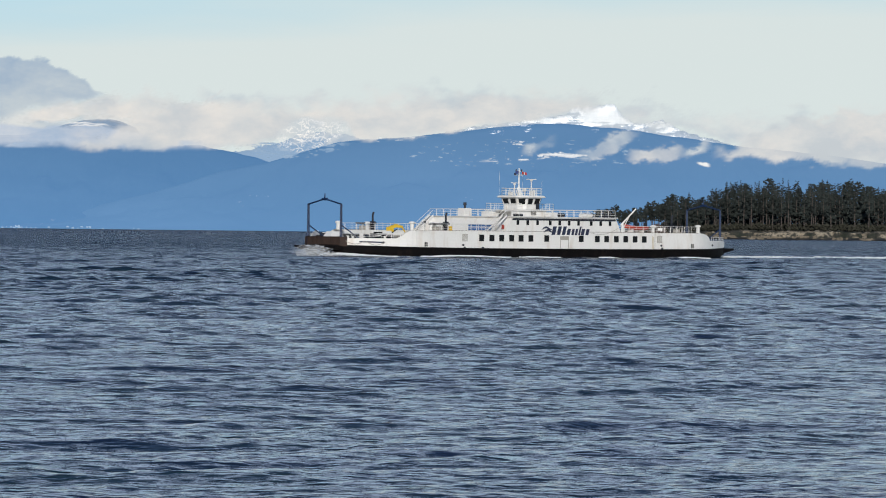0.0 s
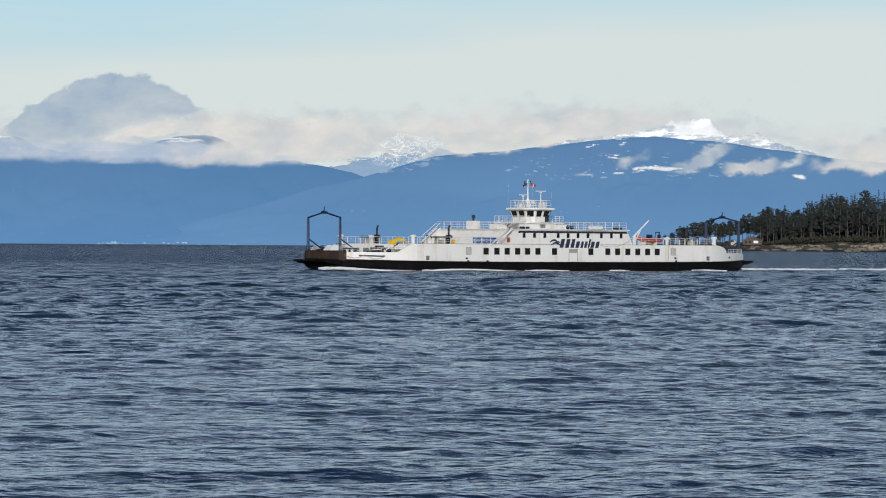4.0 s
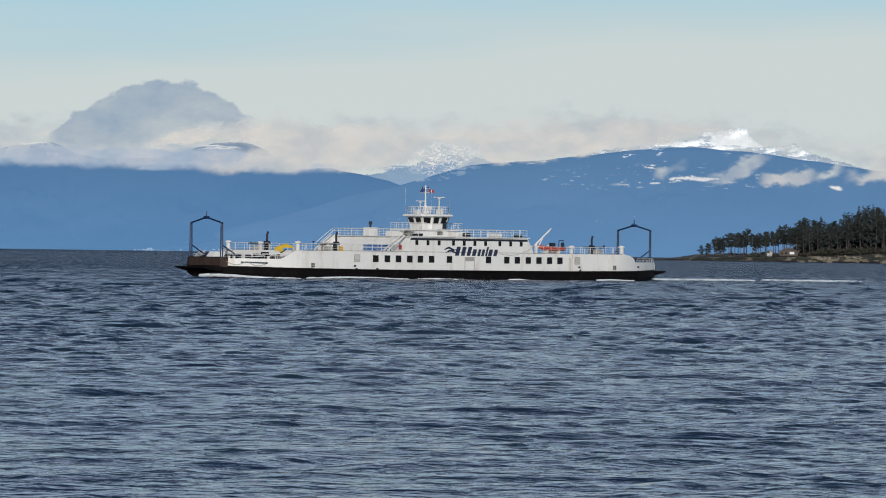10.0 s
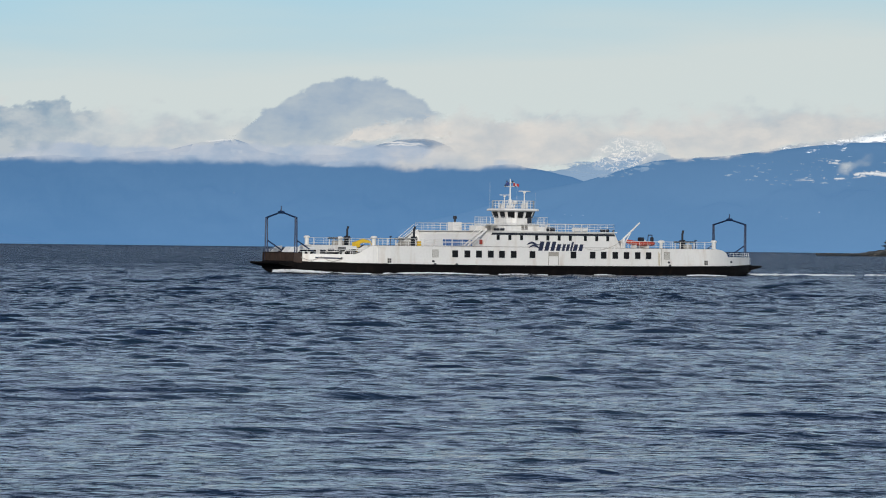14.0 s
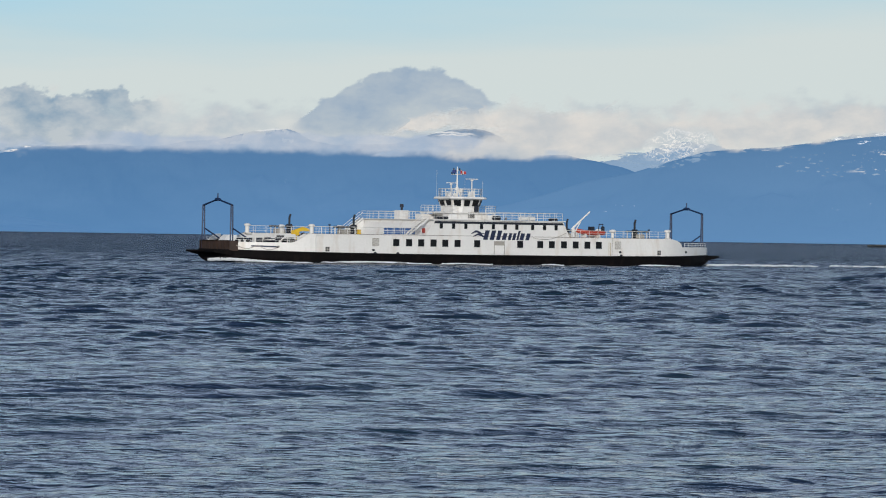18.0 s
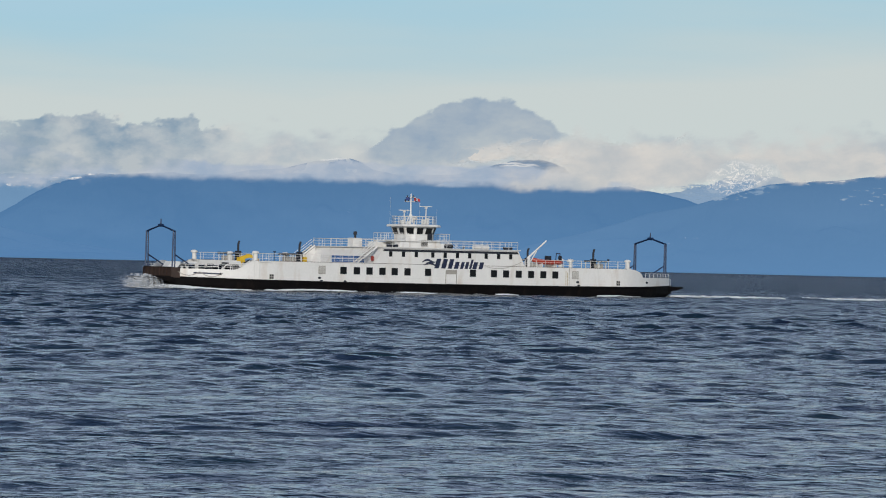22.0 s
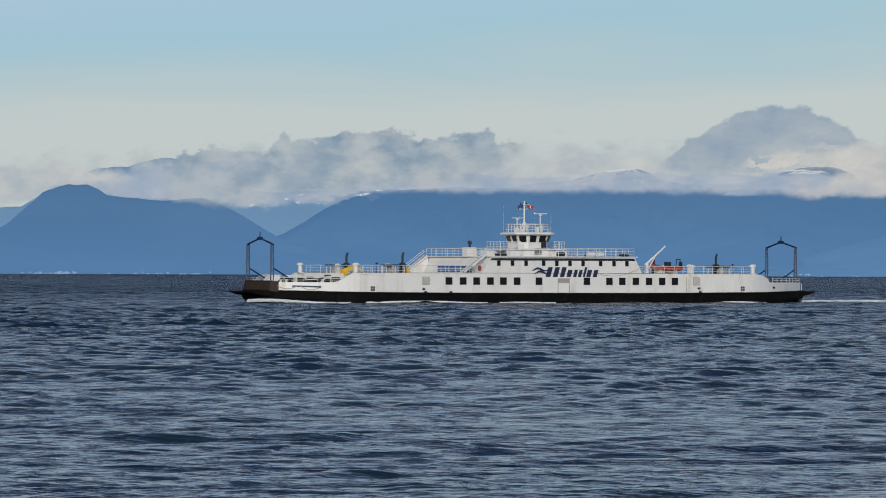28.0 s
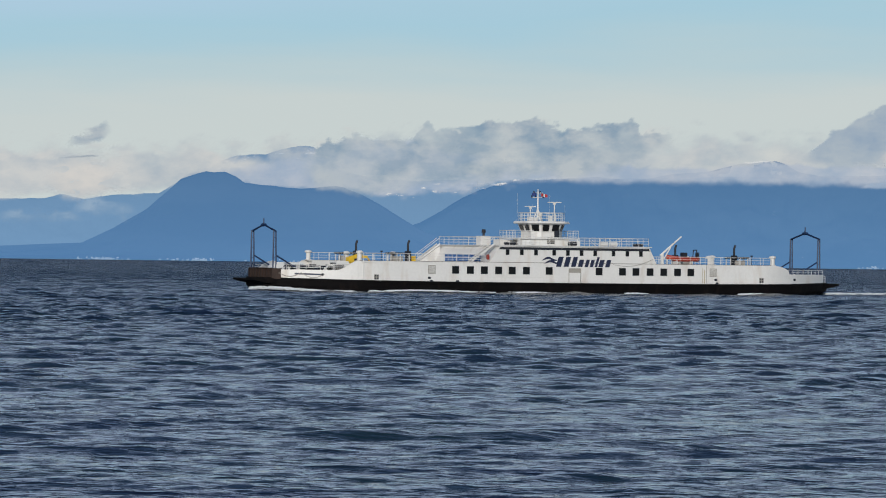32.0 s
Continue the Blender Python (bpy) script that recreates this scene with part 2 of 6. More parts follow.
def sea_material():
    m, n, l, b = nodes_of("sea_water")
    tc = n.new("ShaderNodeTexCoord")
    # drifts of greener and bluer water
    murk, tint = n.new("ShaderNodeTexNoise"), n.new("ShaderNodeMix")
    murk.inputs["Scale"].default_value, murk.inputs["Detail"].default_value = 0.16, 4.0
    l.new(tc.outputs["Object"], murk.inputs["Vector"])
    tint.data_type = "RGBA"
    tint.inputs["A"].default_value, tint.inputs["B"].default_value = (0.005, 0.013, 0.038, 1), (0.009, 0.026, 0.037, 1)
    mr = n.new("ShaderNodeMapRange")
    mr.inputs["From Min"].default_value, mr.inputs["From Max"].default_value = 0.38, 0.62
    l.new(murk.outputs["Fac"], mr.inputs["Value"])
    l.new(mr.outputs[0], tint.inputs["Factor"])
    l.new(tint.outputs["Result"], b.inputs["Base Color"])
    b.inputs["IOR"].default_value = 1.333
    # ripples too small and far to be told apart blur the mirror
    far, blur = n.new("ShaderNodeVectorMath"), n.new("ShaderNodeMapRange")
    far.operation = "LENGTH"
    l.new(tc.outputs["Object"], far.inputs[0])
    blur.inputs["From Min"].default_value, blur.inputs["From Max"].default_value = 60.0, 900.0
    blur.inputs["To Min"].default_value, blur.inputs["To Max"].default_value = 0.08, 0.25
    l.new(far.outputs["Value"], blur.inputs["Value"])
    l.new(blur.outputs[0], b.inputs["Roughness"])
    grow = n.new("ShaderNodeMapRange")
    grow.inputs["From Min"].default_value, grow.inputs["From Max"].default_value = 60.0, 1500.0
    grow.inputs["To Min"].default_value, grow.inputs["To Max"].default_value = 0.5, 5.0
    l.new(far.outputs["Value"], grow.inputs["Value"])
    hide = n.new("ShaderNodeMapRange")                 # distant crests hide the smooth backs of the waves
    hide.inputs["From Min"].default_value, hide.inputs["From Max"].default_value = 150.0, 1000.0
    hide.inputs["To Min"].default_value, hide.inputs["To Max"].default_value = 0.5, 0.3
    l.new(far.outputs["Value"], hide.inputs["Value"])
    l.new(hide.outputs[0], b.inputs["Specular IOR Level"])
    last = None
    for scale, dist, sx, sy in ((5.2, 0.055, 0.45, 1.0), (1.9, 0.13, 0.5, 0.8), (0.5, 0.42, 0.7, 0.25), (0.11, 1.2, 0.75, 0.22)):
        mp = n.new("ShaderNodeMapping")              # turned so that y runs out from the shore
        mp.inputs["Rotation"].default_value = (0, 0, radians(34))
        l.new(tc.outputs["Object"], mp.inputs[0])
        long = n.new("ShaderNodeVectorMath")
        long.operation, long.inputs[1].default_value = "MULTIPLY", (sx, sy, 1.0)
        l.new(mp.outputs[0], long.inputs[0])
        nz, bp = n.new("ShaderNodeTexNoise"), n.new("ShaderNodeBump")
        nz.inputs["Scale"].default_value, nz.inputs["Detail"].default_value, nz.inputs["Roughness"].default_value = scale, 2.0, 0.5
        bp.inputs["Strength"].default_value, bp.inputs["Distance"].default_value = 1.0, dist
        l.new(long.outputs[0], nz.inputs["Vector"])
        if scale > 1:
            l.new(nz.outputs["Fac"], bp.inputs["Height"])
        else:
            mul = n.new("ShaderNodeMath")
            mul.operation = "MULTIPLY"
            l.new(nz.outputs["Fac"], mul.inputs[0])
            l.new(grow.outputs[0], mul.inputs[1])
            l.new(mul.outputs[0], bp.inputs["Height"])
        if last:
            l.new(last, bp.inputs["Normal"])
        last = bp.outputs[0]
    lean, way, turn, unit = n.new("ShaderNodeMapRange"), n.new("ShaderNodeVectorMath"), n.new("ShaderNodeVectorMath"), n.new("ShaderNodeVectorMath")
    lean.inputs["From Min"].default_value, lean.inputs["From Max"].default_value = 110.0, 800.0      # far off only the near faces of the waves show
    lean.inputs["To Min"].default_value, lean.inputs["To Max"].default_value = 0.0, LEAN
    l.new(far.outputs["Value"], lean.inputs["Value"])
    way.operation, way.inputs[0].default_value = "SCALE", (-math.sin(MID), -math.cos(MID), 0.0)
    l.new(lean.outputs[0], way.inputs["Scale"])
    turn.operation, unit.operation = "ADD", "NORMALIZE"
    l.new(last, turn.inputs[0])
    l.new(way.outputs[0], turn.inputs[1])
    l.new(turn.outputs[0], unit.inputs[0])
    l.new(unit.outputs[0], b.inputs["Normal"])
    return m


WAVES = ((3.2, 7.5, 14, 0.36, 0.0026), (1.1, 3.2, 36, 0.62, 0.0090), (0.30, 1.1, 70, 0.85, 0.0125))     # wavelengths, count, spread, mean square slope


def wave_trains():
    rng = random.Random(5)
    trains = []
    for kind, (l0, l1, n, spread, mss) in enumerate(WAVES):
        for i in range(n):
            lam = l0 * (l1 / l0) ** ((i + rng.random()) / n)
            turn = radians(200) + rng.gauss(0, spread)
            k = 2 * math.pi / lam
            amp = math.sqrt(2 * mss / n) / k * rng.uniform(0.6, 1.4)
            trains.append((kind, k * math.sin(turn), k * math.cos(turn), rng.uniform(0, 6.283), amp))
    return trains


CALM = (0.51, 1.85)         # height of the waves by the lee shore and out in the strait


def swell(x, y, a, b, ph):
    """Slow uneven rise and fall between 0 and 1."""
    v = np.sin(a * x + 1.3 * np.sin(b * y + ph) + ph) * np.sin(0.9 * a * y + 1.1 * np.sin(1.2 * b * x) + 2.1 * ph)
    return 0.5 + 0.5 * v


def sea_grid(u0, u1, ratio, count, dip=(0.0, 1.0)):
    """Water from one distance to another: rows close together where it is near, the sheet widening with distance."""
    rows = [u0]
    while rows[-1] * ratio < u1:
        rows.append(rows[-1] * ratio)
    rows.append(u1 if u1 < 1000 else 4900.0)
    uu, cc = np.meshgrid(np.array(rows), np.linspace(-1.0, 1.0, count), indexing="ij")
    half = uu * 0.235 + 17.0
    vv = cc * half
    x, y = uu * math.sin(MID) + vv * math.cos(MID), uu * math.cos(MID) - vv * math.sin(MID)
    z = np.zeros_like(x)
    gusts = (0.25 + 1.7 * swell(x, y, 0.42, 0.31, 0.4) ** 1.6, 0.65 + 0.7 * swell(x, y, 0.13, 0.09, 1.9), 0.45 + 1.0 * swell(x, y, 0.075, 0.05, 0.8) + 0.25 * swell(x, y, 0.5, 0.4, 2.2))
    out = np.clip((uu - 75.0) / 200.0, 0, 1)
    calm = [CALM[0] + (top - CALM[0]) * out for top in (1.15, CALM[1], CALM[1])]
    calm[0] = calm[0] + 0.9 * np.clip((uu - 275.0) / 400.0, 0, 1)
    deep, wide = uu * (ratio - 1.0), half * 2.0 / count
    for kind, kx, ky, ph, amp in wave_trains():
        p = kx * x + ky * y + ph
        kd, kc = abs(kx * math.sin(MID) + ky * math.cos(MID)), abs(kx * math.cos(MID) - ky * math.sin(MID))
        w = np.clip(2.0 - np.maximum(kd * deep, kc * wide) / 1.6, 0, 1)
        z += amp * w * gusts[kind] * calm[kind] * (np.sin(p) - 0.22 * np.cos(2 * p))
    z -= dip[0] * np.clip((u0 + dip[1] * 1.6 - uu) / dip[1], 0, 1)        # dips under the nearer sheet
    nr, na = x.shape
    i, j = np.arange(nr - 1)[:, None] * na, np.arange(na - 1)[None, :]
    quads = np.stack([i + j, i + na + j, i + na + j + 1, i + j + 1], -1).reshape(-1, 4)
    return np.stack([x, y, z], -1).reshape(-1, 3), quads


def build_sea():
    co, quads = np.zeros((0, 3)), np.zeros((0, 4), dtype=np.int64)
    for sheet in ((32.0, 120.0, 1.0013, 420), (110.0, 430.0, 1.0023, 500, (0.3, 5.0)), (395.0, 2600.0, 1.0030, 400, (0.7, 25.0))):
        c, q = sea_grid(*sheet)
        quads = np.concatenate([quads, q + len(co)])
        co = np.concatenate([co, c])
    # a plain lower sheet carries the water all round to the horizon
    ring = [Vector((4900 * math.sin(a), 4900 * math.cos(a), -1.2)) for a in np.linspace(0, 2 * math.pi, 96, endpoint=False)]
    n0 = len(co)
    co = np.concatenate([co, np.array([(0.0, 0.0, -1.2)] + [tuple(v) for v in ring])])
    fan = np.array([(n0, n0 + 1 + (2 * k + 2) % 96, n0 + 1 + 2 * k + 1, n0 + 1 + 2 * k) for k in range(48)])
    quads = np.concatenate([quads, fan])
    me = bpy.data.meshes.new("water")
    me.vertices.add(len(co))
    me.vertices.foreach_set("co", co.ravel())
    me.loops.add(quads.size)
    me.loops.foreach_set("vertex_index", quads.ravel().astype(np.int32))
    me.polygons.add(len(quads))
    me.polygons.foreach_set("loop_start", np.arange(0, quads.size, 4, dtype=np.int32))
    me.polygons.foreach_set("use_smooth", np.ones(len(quads), dtype=bool))
    me.update(calc_edges=True)
    me.materials.append(sea_material())
    return tagged(new("water", me), "choppy blue-grey sea with wind ripples", "water", kind="structure")


sea = build_sea()


# ---- far shore: hazy blue mountains ----
def along(points, x):
    return np.interp(x, [p[0] for p in points], [p[1] for p in points])


def fractal(x, y, z, octaves=5, lac=2.1, gain=0.5):
    v, a, f = 0.0, 1.0, 1.0
    for _ in range(octaves):
        v += a * noise.noise((x * f, y * f, z * f))
        a *= gain
        f *= lac
    return v


def far_material(name, air, land, snow_from, snow_to, snow_amount=1.0):
    """Forest and snow, with the blue haze of miles of air painted on as emission."""
    m, n, l, b = nodes_of(name)
    tc, sep = n.new("ShaderNodeTexCoord"), n.new("ShaderNodeSeparateXYZ")
    l.new(tc.outputs["Object"], sep.inputs[0])
    big, fine = n.new("ShaderNodeTexNoise"), n.new("ShaderNodeTexNoise")
    big.inputs["Scale"].default_value, big.inputs["Detail"].default_value = 0.012, 5.0
    fine.inputs["Scale"].default_value, fine.inputs["Detail"].default_value, fine.inputs["Roughness"].default_value = 0.055, 8.0, 0.7
    mp = n.new("ShaderNodeMapping")
    mp.inputs["Scale"].default_value = (1.0, 1.0, 3.4)
    l.new(tc.outputs["Object"], mp.inputs[0])
    for t in (big, fine):
        l.new(mp.outputs[0], t.inputs["Vector"])
    # height plus patchiness decides where snow lies
    up, cut = n.new("ShaderNodeMapRange"), n.new("ShaderNodeMapRange")
    up.inputs["From Min"].default_value, up.inputs["From Max"].default_value = snow_from, snow_to
    l.new(sep.outputs["Z"], up.inputs["Value"])
    a1, a2 = n.new("ShaderNodeMath"), n.new("ShaderNodeMath")
    a1.operation = a2.operation = "MULTIPLY_ADD"
    a1.inputs[1].default_value, a2.inputs[1].default_value = 1.3, 2.2
    l.new(big.outputs["Fac"], a1.inputs[0])
    l.new(up.outputs[0], a1.inputs[2])
    l.new(fine.outputs["Fac"], a2.inputs[0])
    l.new(a1.outputs[0], a2.inputs[2])
    cut.inputs["From Min"].default_value, cut.inputs["From Max"].default_value = 2.30, 2.45
    cut.inputs["To Max"].default_value = snow_amount
    l.new(a2.outputs[0], cut.inputs["Value"])
    mixl = n.new("ShaderNodeMix")
    mixl.data_type = "RGBA"
    mixl.inputs["A"].default_value, mixl.inputs["B"].default_value = (*land, 1), (0.85, 0.80, 0.72, 1)
    l.new(cut.outputs[0], mixl.inputs["Factor"])
    l.new(mixl.outputs["Result"], b.inputs["Base Color"])
    b.inputs["Roughness"].default_value = 1.0
    b.inputs["Specular IOR Level"].default_value = 0.0
    # haze of the air between, put in as surface glow: stronger low down
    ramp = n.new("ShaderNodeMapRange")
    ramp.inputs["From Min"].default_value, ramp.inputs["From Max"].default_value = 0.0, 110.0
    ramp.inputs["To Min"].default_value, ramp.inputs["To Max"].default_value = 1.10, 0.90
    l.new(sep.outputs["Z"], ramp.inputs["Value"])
    # patches of paler haze mixed into the glow colour
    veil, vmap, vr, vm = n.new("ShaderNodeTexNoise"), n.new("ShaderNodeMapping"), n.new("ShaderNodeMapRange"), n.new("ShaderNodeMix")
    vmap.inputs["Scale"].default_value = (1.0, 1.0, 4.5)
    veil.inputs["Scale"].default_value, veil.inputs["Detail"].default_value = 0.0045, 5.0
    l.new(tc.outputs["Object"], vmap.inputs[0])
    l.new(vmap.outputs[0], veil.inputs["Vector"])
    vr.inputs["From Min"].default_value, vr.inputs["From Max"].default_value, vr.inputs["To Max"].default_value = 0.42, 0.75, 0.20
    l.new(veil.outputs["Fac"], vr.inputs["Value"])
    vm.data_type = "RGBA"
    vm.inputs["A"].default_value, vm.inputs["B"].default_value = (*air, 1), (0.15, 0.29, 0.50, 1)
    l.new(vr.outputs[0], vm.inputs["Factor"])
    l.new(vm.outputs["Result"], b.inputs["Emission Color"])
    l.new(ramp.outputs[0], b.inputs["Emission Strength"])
    return m


def mountain(name, label, crest, r_foot, r_crest, mat, rough=0.05, seed=0.0, step=0.03, freq=1.6):
    """A range whose crest stands at given bearings and heights (degrees, degrees up from the eye)."""
    az = np.arange(crest[0][0], crest[-1][0] + step, step)
    rows = 26
    vs, fs = [], []
    for a in az:
        e = along(crest, a)
        e += rough * fractal(a * freq + seed, seed, 0.3, 6, 2.0, 0.55) * min(1.0, e)
        h = max(2.0, EYE[2] + r_crest * math.tan(radians(e)))
        for i in range(rows):
            t = i / (rows - 1)
            rel = 1.0 + 0.25 * fractal(a * 1.1 + seed, t * 3.0, 1.7, 4) * t * (1 - t) * 4
            z = h * t ** 1.15 * rel if i else -3.0
            if i == rows - 1:
                z = h
            r = r_foot + (r_crest - r_foot) * t + min(16.0, 0.15 * (r_crest - r_foot)) * fractal(a * 1.3 + seed, t * 2.5, 5.1, 4) * t * (1 - t) * 4
            vs.append(towards(a, 0.0, r) + Vector((0, 0, z)))
    n = len(az)
    for i in range(n - 1):
        for j in range(rows - 1):
            p = i * rows + j
            fs.append((p, p + rows, p + rows + 1, p + 1))
    # a short slope down behind the crest closes the form
    b0 = len(vs)
    for i, a in enumerate(az):
        vs.append(towards(a, 0.0, r_crest + 45.0) + Vector((0, 0, -3.0)))
    for i in range(n - 1):
        fs.append((i * rows + rows - 1, (i + 1) * rows + rows - 1, b0 + i + 1, b0 + i))
    me = bpy.data.meshes.new(name)
    me.from_pydata(vs, [], fs)
    me.polygons.foreach_set("use_smooth", [True] * len(fs))
    me.materials.append(mat)
    return tagged(new(name, me), label, "mountain", kind="structure")


# haze tints that the ranges emit, paler for those further off
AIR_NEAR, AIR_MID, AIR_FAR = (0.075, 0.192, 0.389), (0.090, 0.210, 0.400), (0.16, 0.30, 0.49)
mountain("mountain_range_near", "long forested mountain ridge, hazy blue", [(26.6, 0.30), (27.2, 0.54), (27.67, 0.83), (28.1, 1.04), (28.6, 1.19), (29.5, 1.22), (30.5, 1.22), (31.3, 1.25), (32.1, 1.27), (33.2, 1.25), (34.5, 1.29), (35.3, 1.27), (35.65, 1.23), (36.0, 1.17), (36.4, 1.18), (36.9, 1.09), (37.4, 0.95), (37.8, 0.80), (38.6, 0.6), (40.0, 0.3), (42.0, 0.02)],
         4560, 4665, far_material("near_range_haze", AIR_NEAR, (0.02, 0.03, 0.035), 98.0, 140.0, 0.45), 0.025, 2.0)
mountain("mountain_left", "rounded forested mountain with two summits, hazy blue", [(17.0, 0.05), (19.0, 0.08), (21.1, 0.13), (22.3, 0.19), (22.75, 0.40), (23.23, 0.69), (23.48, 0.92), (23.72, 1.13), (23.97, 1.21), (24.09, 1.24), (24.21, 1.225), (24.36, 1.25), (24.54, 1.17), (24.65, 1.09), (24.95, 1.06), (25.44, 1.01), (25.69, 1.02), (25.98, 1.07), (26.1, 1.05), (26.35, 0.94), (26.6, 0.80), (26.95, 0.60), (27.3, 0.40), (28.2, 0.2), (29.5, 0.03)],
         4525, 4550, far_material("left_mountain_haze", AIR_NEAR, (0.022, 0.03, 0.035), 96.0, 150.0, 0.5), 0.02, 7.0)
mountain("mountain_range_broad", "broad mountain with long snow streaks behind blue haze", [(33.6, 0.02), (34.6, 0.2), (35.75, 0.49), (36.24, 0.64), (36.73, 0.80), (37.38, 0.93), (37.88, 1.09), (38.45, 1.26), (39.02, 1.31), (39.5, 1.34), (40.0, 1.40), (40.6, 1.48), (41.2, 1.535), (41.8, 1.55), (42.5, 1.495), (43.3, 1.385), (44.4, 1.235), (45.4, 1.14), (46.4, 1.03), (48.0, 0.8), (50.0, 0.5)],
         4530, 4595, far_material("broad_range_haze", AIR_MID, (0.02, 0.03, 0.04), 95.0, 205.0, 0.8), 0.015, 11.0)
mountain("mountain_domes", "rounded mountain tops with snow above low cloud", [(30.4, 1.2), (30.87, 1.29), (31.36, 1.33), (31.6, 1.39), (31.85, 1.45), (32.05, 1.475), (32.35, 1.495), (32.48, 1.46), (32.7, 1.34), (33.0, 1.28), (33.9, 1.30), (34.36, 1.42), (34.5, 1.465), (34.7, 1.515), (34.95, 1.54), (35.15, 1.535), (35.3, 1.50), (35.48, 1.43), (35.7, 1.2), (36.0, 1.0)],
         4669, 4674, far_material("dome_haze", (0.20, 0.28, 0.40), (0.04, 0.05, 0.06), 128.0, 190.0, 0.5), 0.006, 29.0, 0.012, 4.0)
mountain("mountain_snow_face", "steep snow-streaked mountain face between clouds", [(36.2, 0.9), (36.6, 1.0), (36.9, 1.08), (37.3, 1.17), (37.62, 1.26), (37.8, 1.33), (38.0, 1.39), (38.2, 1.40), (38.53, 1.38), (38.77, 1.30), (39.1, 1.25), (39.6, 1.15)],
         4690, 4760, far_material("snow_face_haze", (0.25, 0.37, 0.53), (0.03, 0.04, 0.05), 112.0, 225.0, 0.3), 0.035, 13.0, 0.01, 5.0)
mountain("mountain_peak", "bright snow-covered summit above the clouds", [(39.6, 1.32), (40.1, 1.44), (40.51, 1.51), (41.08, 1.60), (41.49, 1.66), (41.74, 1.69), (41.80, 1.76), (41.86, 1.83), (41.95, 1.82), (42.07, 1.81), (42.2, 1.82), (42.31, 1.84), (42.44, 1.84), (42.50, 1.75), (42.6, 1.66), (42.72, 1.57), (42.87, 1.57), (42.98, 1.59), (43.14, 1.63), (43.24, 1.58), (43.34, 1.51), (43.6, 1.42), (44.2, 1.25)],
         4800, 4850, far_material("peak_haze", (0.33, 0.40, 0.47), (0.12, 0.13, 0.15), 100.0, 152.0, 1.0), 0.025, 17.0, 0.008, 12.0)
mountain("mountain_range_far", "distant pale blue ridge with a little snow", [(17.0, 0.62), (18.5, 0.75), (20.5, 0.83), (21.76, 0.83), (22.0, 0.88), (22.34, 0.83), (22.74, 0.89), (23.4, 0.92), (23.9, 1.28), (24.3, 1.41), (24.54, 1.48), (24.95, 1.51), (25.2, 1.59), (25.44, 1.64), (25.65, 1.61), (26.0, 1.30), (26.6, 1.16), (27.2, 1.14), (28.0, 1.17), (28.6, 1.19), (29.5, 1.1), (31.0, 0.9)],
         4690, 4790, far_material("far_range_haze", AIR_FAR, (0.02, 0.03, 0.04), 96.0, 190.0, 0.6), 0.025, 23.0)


# ---- clouds lying on the mountains ----
def cloud_material(name, light, shade, scale, lo=0.40, hi=0.62, fine=8.0):
    m, n, l, b = nodes_of(name)
    n.remove(b)
    out = n["Material Output"]
    tc, nz, mp = n.new("ShaderNodeTexCoord"), n.new("ShaderNodeTexNoise"), n.new("ShaderNodeMapping")
    mp.inputs["Scale"].default_value = (1.0, 1.0, 1.8)
    nz.inputs["Scale"].default_value, nz.inputs["Detail"].default_value, nz.inputs["Roughness"].default_value = scale, fine, 0.6
    l.new(tc.outputs["Object"], mp.inputs[0])
    l.new(mp.outputs[0], nz.inputs["Vector"])
    mr, mix = n.new("ShaderNodeMapRange"), n.new("ShaderNodeMix")
    mr.inputs["From Min"].default_value, mr.inputs["From Max"].default_value = lo, hi
    l.new(nz.outputs["Fac"], mr.inputs["Value"])
    mix.data_type = "RGBA"
    mix.inputs["A"].default_value, mix.inputs["B"].default_value = (*shade, 1), (*light, 1)
    l.new(mr.outputs[0], mix.inputs["Factor"])
    # the sheet glows: sunlit and shaded tones are put into its own colours
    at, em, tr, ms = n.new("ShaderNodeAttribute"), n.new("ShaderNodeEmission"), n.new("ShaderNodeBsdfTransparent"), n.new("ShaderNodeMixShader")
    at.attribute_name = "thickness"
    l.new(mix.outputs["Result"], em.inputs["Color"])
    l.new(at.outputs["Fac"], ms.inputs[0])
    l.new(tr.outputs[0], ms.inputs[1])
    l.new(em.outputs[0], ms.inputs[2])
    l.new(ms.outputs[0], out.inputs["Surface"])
    return m


